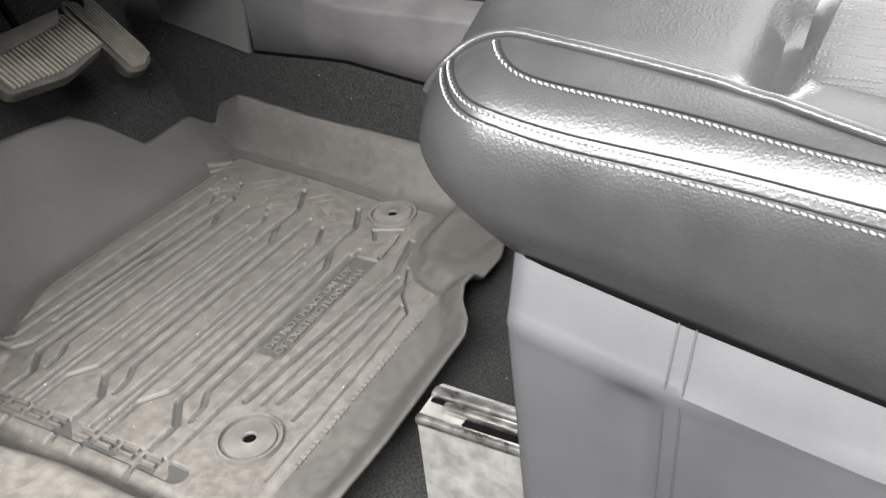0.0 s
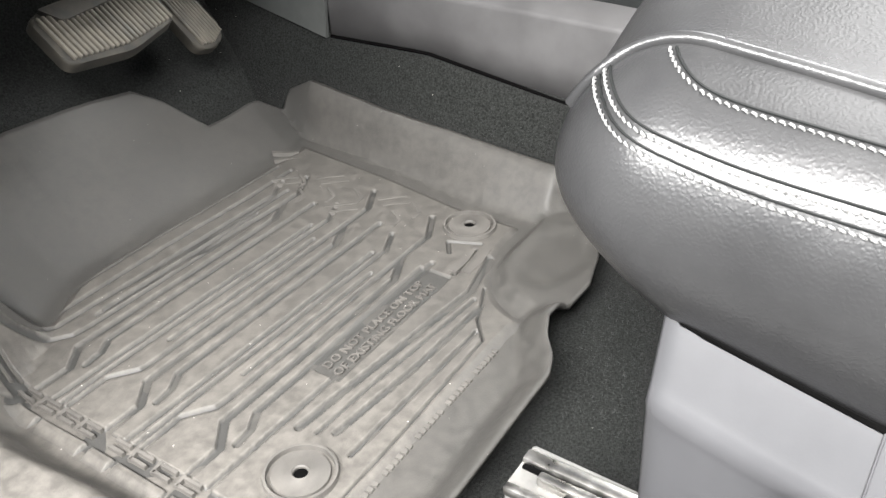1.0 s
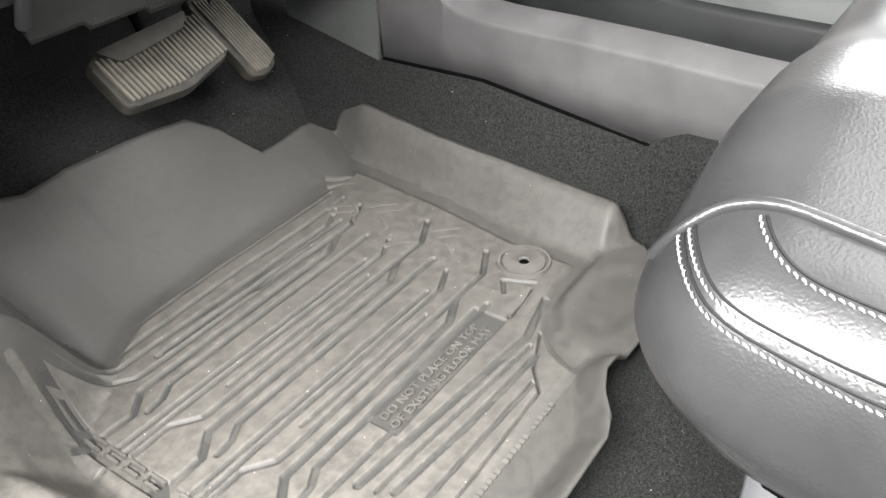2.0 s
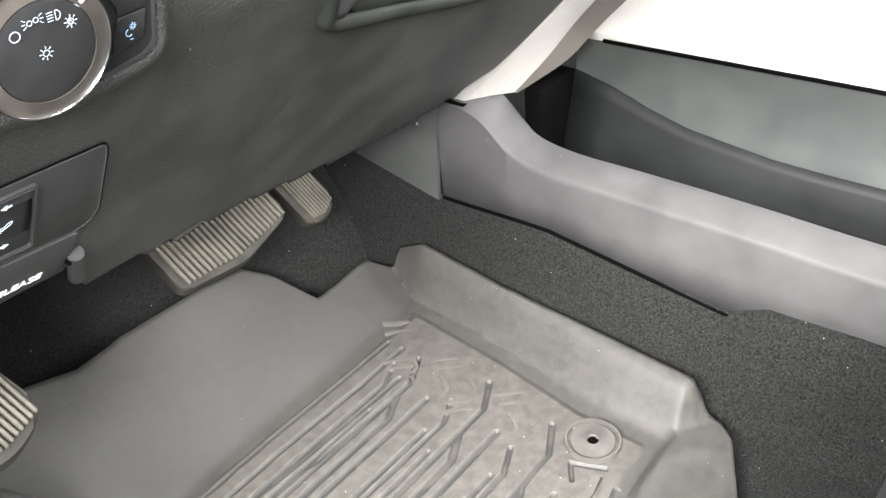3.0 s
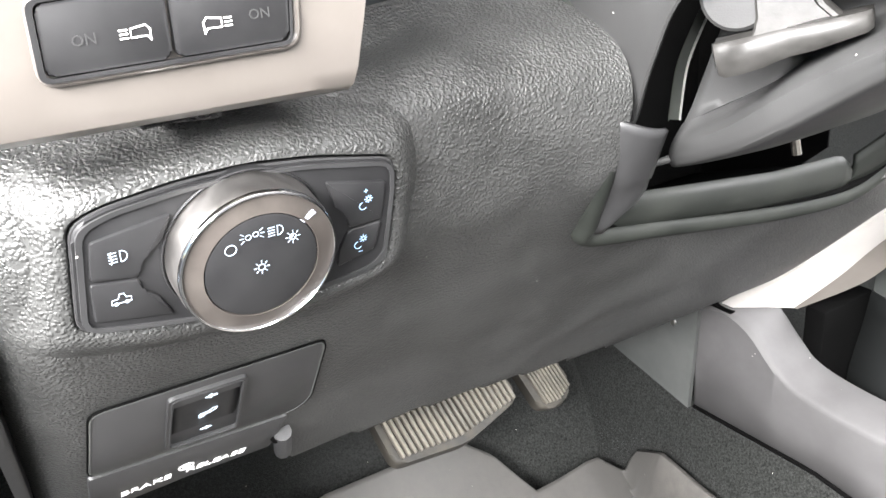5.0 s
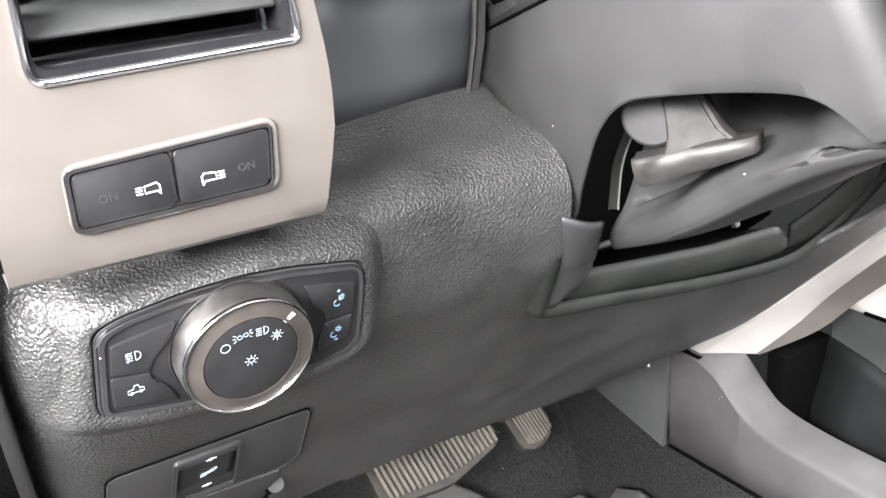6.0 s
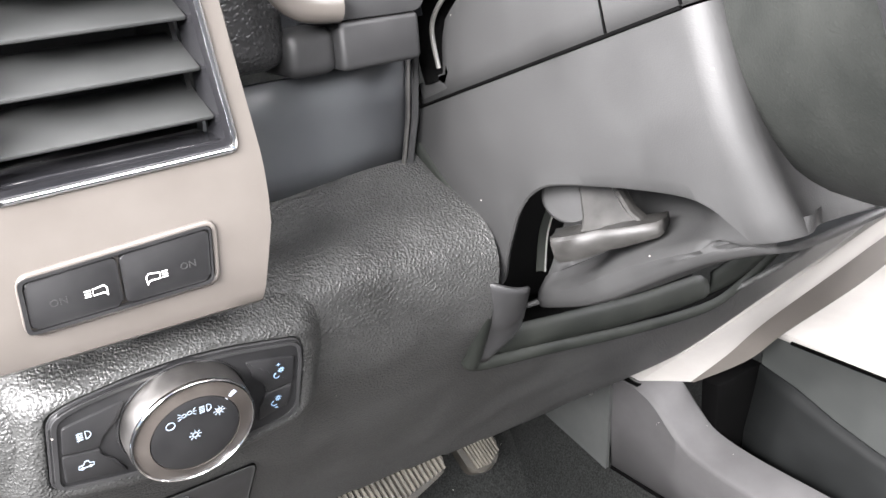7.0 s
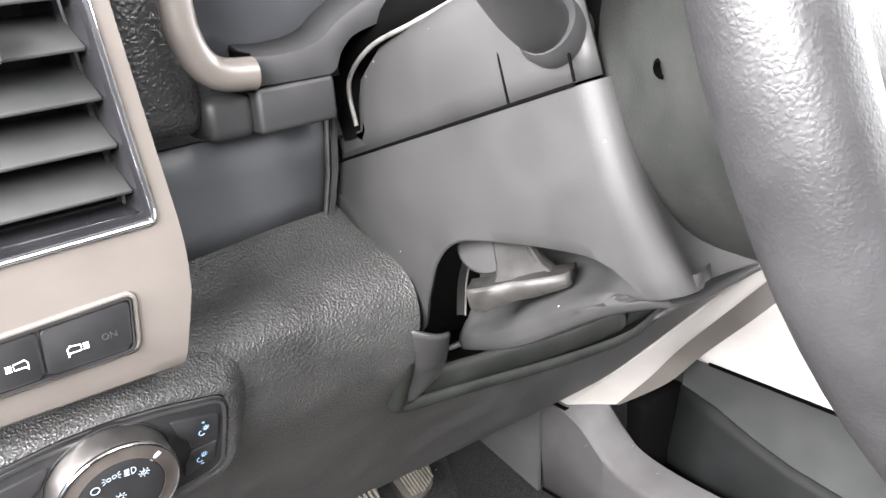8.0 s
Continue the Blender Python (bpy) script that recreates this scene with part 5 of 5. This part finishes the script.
    m = Matrix.Translation((0.5855, 0.5555, 0.5985)) @ Matrix((ax, ay, az)).transposed().to_4x4()
    rows = []
    for x, near, thick, dish in ((0.0, 0.0030, 0.0090, 0.0010), (0.0008, 0.0008, 0.0128, 0.0004), (0.003, 0.0, 0.0142, 0.0004), (0.010, -0.0004, 0.0140, 0.0022), (0.018, 0.0002, 0.0132, 0.0026), (0.024, 0.0018, 0.0120, 0.0020), (0.028, 0.0010, 0.0112, 0.0012), (0.037, 0.0, 0.0106, 0.0006), (0.047, 0.0, 0.0092, 0.0006), (0.0550, 0.0008, 0.0082, 0.0004), (0.0575, 0.0030, 0.0072, 0.0010), (0.0582, 0.0060, 0.0045, 0.0016)):
        far = 0.021
        ring = [(near + 0.0012, -thick + 0.0002), (near, -thick + 0.0022), (near - 0.0004, -thick * 0.5), (near, -0.0020), (near + 0.0016, -0.0002), (near + 0.005, -dish), ((near + far) / 2, -dish * 1.2), (far - 0.004, -0.0004), (far, -0.002), (far, -thick + 0.003), (far - 0.003, -thick)]
        rows.append([m @ Vector((x, y, z)) for y, z in ring])
    part("paddle", loft(rows), GREASE, lever, "worn grey paddle with bright edges")
    neck = []
    for t in (0.0, 0.06, 0.18, 0.45, 0.75, 1.0):
        flare = 0.006 * (1 - t) ** 6
        a, b, y, z = 0.0190 - 0.003 * t - flare, 0.0425 - 0.008 * t + flare * 1.3, 0.0125 + 0.007 * t, -0.003 + 0.042 * t
        neck.append([m @ Vector(q) for q in ((a, y, z), (a + 0.001, y - 0.001, z), (b - 0.0045, y - 0.001, z), (b - 0.0035, y - 0.0028, z), (b - 0.0015, y - 0.0028, z), (b, y - 0.001, z), (b, y + 0.005, z), (a, y + 0.005, z))])
    part("neck", loft(neck), GREASE, lever, "worn lever neck with a raised edge")
    turned = Matrix((ax, az, -ay)).transposed().to_4x4()
    part("pivot", lathe([(0.0001, 0.003), (0.0135, 0.003), (0.0150, 0.0015), (0.0152, -0.004)], Matrix.Translation(m @ Vector((0.0110, 0.0200, 0.0150))) @ turned, 32), COLUMN, lever, "dark round pivot cheek")
    arc = spline([(0.6330, 0.6140, 0.5480), (0.6331, 0.6136, 0.5540), (0.6343, 0.6116, 0.5744), (0.6372, 0.6072, 0.5904), (0.6402, 0.6026, 0.6025), (0.646, 0.594, 0.616)], 6)
    part("guide", grid([[p + Vector((-0.0035, 0.0045, -0.001)), p + Vector((-0.0030, 0.0038, 0.0)), p, p + Vector((0.001, 0.004, -0.001))] for p in arc]), FLAP, lever, "black curved guide plate", solid=0.0015)
    # line along the guide, paler than its plate
    part("guide_edge", tube(arc, 0.0006, 6), RAIL, lever, "thin bright edge of the guide")
    return c


column()


# ---------------------------------------------------------------- steering wheel
def wheel():
    w = thing("steering_wheel", "black leather-wrapped steering wheel", "steering wheel")
    centre = Vector((0.68, 0.33, 0.752))
    side = Vector((1, 0, 0))
    ring = [centre + 0.185 * (math.cos(radians(a)) * side + math.sin(radians(a)) * UP) for a in range(0, 360, 4)]
    part("rim", tube(ring, 0.0172, 24, True), WHEEL_LEATHER, w, "black grained leather rim")
    m = Matrix.Translation(centre) @ Matrix((side, UP, -AXIS)).transposed().to_4x4()
    part("hub_back", lathe([(0.066, 0.150), (0.080, 0.147), (0.085, 0.140), (0.098, 0.102), (0.110, 0.070), (0.118, 0.045), (0.108, 0.025), (0.0001, 0.01)], m, 56), BACKING, w, "dark textured hub back cover")
    for k in (180, 0, 270):
        d = math.cos(radians(k)) * side + math.sin(radians(k)) * UP
        across = AXIS.cross(d)
        rows = []
        for r, half_w, thick, lift in ((0.07, 0.045, 0.018, -0.012), (0.11, 0.040, 0.014, -0.008), (0.15, 0.030, 0.011, -0.004), (0.185, 0.026, 0.010, 0.0)):
            p = centre + d * r + AXIS * lift
            rows.append([p + across * half_w * math.cos(radians(q)) + AXIS * thick * math.sin(radians(q)) for q in range(0, 360, 24)])
        part("spoke", loft(rows), BACKING, w, "dark plastic spoke")
    part("bolt_hole", lathe([(0.0001, 0.0005), (0.0022, 0.0005), (0.0030, 0.0025), (0.0040, 0.0)], Matrix.Translation((0.5814, 0.4273, 0.727)) @ Matrix((UP, AXIS.cross(UP), Vector((-0.9, -0.4, 0)).normalized())).transposed().to_4x4(), 16), DARK, w)
    return w


wheel()


# ---------------------------------------------------------------- seat
def rounded_body(x0, x1, y0, y1, z0, z1, r, n=28, shape=None):
    """A box with large round edges, its surface moved by shape(point)."""
    bm = bmesh.new()
    bmesh.ops.create_cube(bm, size=2.0)
    bmesh.ops.subdivide_edges(bm, edges=bm.edges, cuts=n, use_grid_fill=True)
    c, h = Vector(((x0 + x1) / 2, (y0 + y1) / 2, (z0 + z1) / 2)), Vector(((x1 - x0) / 2, (y1 - y0) / 2, (z1 - z0) / 2))
    for v in bm.verts:
        q = Vector([math.copysign(abs(k) ** 0.7, k) * hh for k, hh in zip(v.co, h)])
        inner = Vector([min(max(k, -(hh - r)), hh - r) for k, hh in zip(q, h)])
        d = q - inner
        v.co = c + inner + (d.normalized() * r if d.length > 1e-9 else d)
        if shape:
            v.co = shape(v.co)
    return bm


def cushion_shape(p):
    """Side bolsters raised, the middle dished, the outer edge tucked in below."""
    x, y, z = p
    mid = abs(x - 0.665) / 0.280
    if z > 0.30:
        up = ease((z - 0.30) / 0.06)
        z += up * (0.022 * ease((0.82 - mid) / 0.25) - 0.012 * ease((0.45 - mid) / 0.3) - 0.02 * ease((0.05 - y) / 0.4))
        z -= 0.012 * math.exp(-(((y - 0.121 - (0.5 - x) * 0.12) / 0.009) ** 2)) * ease((0.87 - mid) / 0.06) * up
    tuck = ease((0.315 - z) / 0.07)
    x += 0.016 * tuck * (1 if x < 0.66 else -1)
    y -= 0.030 * tuck * ease((y - 0.20) / 0.08)
    low = ease((0.33 - z) / 0.06)
    z += (y - 0.25) * lerp(0.06, 0.22, low)
    return Vector((x, y, z))


def seat():
    s = thing("driver_seat", "black leather driver seat with white double stitching", "seat")
    bm = rounded_body(0.385, 0.946, -0.34, 0.300, 0.244, 0.372, 0.060, 80, cushion_shape)
    cushion = part("cushion", bm, SMOOTH_LEATHER, s, "black leather cushion with a rounded bolster")
    from_mesh = bmesh.new()
    from_mesh.from_mesh(cushion.data)
    tree = BVHTree.FromBMesh(from_mesh)

    def onto(points, lift=0.0):
        out = []
        for p in points:
            place, normal, _, _ = tree.find_nearest(Vector(p))
            out.append(place + normal * lift)
        return out
    def smoothed(points, turns=60):
        p = [Vector(q) for q in points]
        for _ in range(turns):
            p = [p[0]] + [(p[k - 1] + 2 * p[k] + p[k + 1]) / 4 for k in range(1, len(p) - 1)] + [p[-1]]
        return p
    lines = {"upper": SEAT_UPPER, "outer": SEAT_OUTER, "piping": SEAT_PIPING}
    part("piping", tube(onto(smoothed(spline(lines["piping"], 14)), 0.0008), 0.0028, 12), SMOOTH_LEATHER, s, "raised leather piping")
    for name, shift in (("upper", 0.0), ("outer", 0.0), ("outer", -0.0075)):
        path = onto(smoothed(spline([(x, y, z + shift) for x, y, z in lines[name]], 24), 250), 0.0006)
        part("seam", tube(path, 0.0006, 6), SLATE, s)
        bm = bmesh.new()
        even, left = [path[0]], 0.0
        for a, b in zip(path, path[1:]):
            gone = 0.0
            while left + (b - a).length - gone >= 0.0004:
                gone += 0.0004 - left
                left = 0.0
                even.append(a.lerp(b, gone / (b - a).length))
            left += (b - a).length - gone
        for i in range(0, len(even) - 8, 8):
            a, b = even[i], even[i + 6]
            out = tree.find_nearest(a)[1]
            side = (b - a).normalized().cross(out)
            tube([a + side * 0.0020 - out * 0.0002, (a * 3 + b) / 4 + side * 0.0023 + out * 0.0006, (a + b * 3) / 4 + side * 0.0026 + out * 0.0006, b + side * 0.0029 - out * 0.0002], [0.00038, 0.00056, 0.00056, 0.00038], 6, bm=bm)
        tagged(part("stitching", bm, THREAD, s, "pale thread stitching"), kind="stuff")
    # perforated insert behind the cross seam, lying on the cushion
    rows = []
    for k in range(41):
        row = []
        for j in range(37):
            x, back = lerp(0.432, 0.895, j / 36), lerp(0.0, 0.40, k / 40)
            y = 0.118 + (0.5 - x) * 0.12 - back
            x -= 0.020 * ease((0.118 - y) / 0.12) * (1 - j / 36)
            place = tree.ray_cast(Vector((x, y, 1.0)), Vector((0, 0, -1)))[0]
            edge = min(j / 36 * 0.46, back, (36 - j) / 36 * 0.46)
            row.append((x, y, (place.z if place else 0.36) + lerp(-0.004, 0.0025, ease(edge / 0.012))))
        rows.append(row)
    part("insert", grid(rows), PERFORATED, s, "perforated leather insert")
    from_mesh.free()
    # backrest, out of view
    part("backrest", rounded_body(0.39, 0.935, -0.46, -0.26, 0.33, 1.0, 0.06, 10), SMOOTH_LEATHER, s)
    # side shield
    upper = sorted([(0.236, 0.272), (0.20, 0.264), (0.148, 0.252), (0.055, 0.233), (-0.10, 0.215), (-0.32, 0.21)])
    lower = sorted([(0.2615, 0.16), (0.259, 0.13), (0.252, 0.105), (0.235, 0.078), (0.19, 0.06), (0.05, 0.05), (-0.34, 0.05)])

    def shield_at(y, v):
        """A place on the shield: a sloping band down to a ridge, then a side that falls back under it."""
        ridge = along([(-0.34, 0.14), (0.0, 0.15), (0.24, 0.17)], y)
        out = 0.0172 * min(1.0, v / ridge) - 0.0145 * max(0.0, v - ridge) / (1 - ridge)
        out += 0.0007 * math.exp(-(((v - ridge) / 0.016) ** 2))
        front = 1.1 * (math.hypot(y - 0.228, 0.003) + y - 0.228) / 2
        dent = 0.0035 * ease((y - 0.150) / 0.005) * ease((0.186 + 0.01 * v - y) / 0.022) * ease((v - ridge) / 0.08)
        return Vector((0.405 - out + front + dent, y, lerp(along(upper, y), along(lower, y), v)))
    def shield_y(k, v):
        """Closely set across the slanted front face, then spread along the side."""
        return lerp(0.234 - 0.003 * min(1.0, v / 0.20), 0.205, k / 20) if k < 20 else lerp(0.205, -0.34, (k - 20) / 90)
    rows = [[shield_at(shield_y(k, 0), 0.0) + Vector((0.014, 0, 0.003))] + [shield_at(shield_y(k, v), v) for v in ((j / 48) ** 1.5 for j in range(49))] for k in range(111)]
    shield = part("side_shield", grid(rows), SHIELD, s, "satin grey plastic side shield", solid=0.004, offset=1)
    for y in (0.1485, 0.1400):
        part("shield_seam", tube([shield_at(y + 0.004 * k / 20, k / 20) + Vector((-0.0042, 0, 0.0022 if k < 5 else 0)) for k in range(21)], 0.0005, 6), SHIELD, shield)
    # near-black tube paints the cushion's shadow along the shield top
    part("gap", tube([shield_at(lerp(0.236, -0.33, k / 60), 0.0) + Vector((-0.0025, 0, 0.0012)) for k in range(61)], 0.0030, 10), DARK, s, "dark tube drawn as the shadow gap under the cushion")
    part("sticker", prism(rounded([(0.112, 0.163), (0.03, 0.148), (0.03, 0.108), (0.112, 0.123)], 0.004), 0.004, pose(0.3930, 0, 0, 90, 0, 90), base=-0.004), PRINT, shield, "pale rectangular sticker")
    # floor bracket
    part("rail_bracket", prism([(0.311, 0.121), (0.309, -0.012), (0.02, -0.012), (0.02, 0.112)], 0.036, pose(0.409, 0, 0, 90, 0, 90), 0.003, 2), RAIL, s, "pale grey seat rail housing")
    part("slide", rbox(0.428, 0.437, 0.10, 0.311, 0.118, 0.1255, 0.002, 2), STEEL, s, "bright steel slide")
    part("slide", rbox(0.418, 0.4245, 0.10, 0.297, 0.119, 0.1270, 0.002, 2), STEEL, s)
    part("slide_slot", rbox(0.4245, 0.428, 0.10, 0.309, 0.118, 0.1225, 0.0005, 1), DARK, s)
    part("slide_slot", rbox(0.4120, 0.418, 0.10, 0.280, 0.118, 0.1222, 0.0005, 1), DARK, s)
    part("edge_bar", rbox(0.4055, 0.4115, 0.05, 0.311, 0.1165, 0.1235, 0.002, 2), STEEL, s, "bright rolled edge of the rail")
    return s


SEAT_UPPER = [(0.432, 0.253, 0.372), (0.424, 0.248, 0.368), (0.414, 0.236, 0.363), (0.412, 0.212, 0.360), (0.411, 0.172, 0.3565), (0.409, 0.136, 0.353), (0.404, 0.079, 0.346), (0.402, -0.1, 0.330)]
SEAT_OUTER = [(0.432, 0.279, 0.360), (0.413, 0.268, 0.356), (0.401, 0.255, 0.351), (0.398, 0.233, 0.348), (0.396, 0.205, 0.344), (0.396, 0.155, 0.341), (0.395, 0.109, 0.337), (0.394, 0.076, 0.333), (0.392, -0.1, 0.318)]
SEAT_PIPING = [(0.428, 0.290, 0.340), (0.430, 0.281, 0.356), (0.437, 0.271, 0.364), (0.439, 0.252, 0.371), (0.437, 0.232, 0.370), (0.434, 0.203, 0.368), (0.430, 0.171, 0.365), (0.425, 0.133, 0.361), (0.417, 0.10, 0.356), (0.408, 0.05, 0.350)]
seat()

# ---------------------------------------------------------------- door sill
sill = thing("door_sill", "grey scuffed door sill trim", "door sill")
part("plate", grid([[(x, y, z) for y in (lerp(-0.6, 1.0, k / 10) for k in range(11))] for x, z in ((0.20, -0.25), (0.205, -0.02), (0.215, 0.012), (0.24, 0.018), (0.285, 0.016), (0.30, 0.0), (0.302, -0.02))]), GREY, sill, solid=0.004)
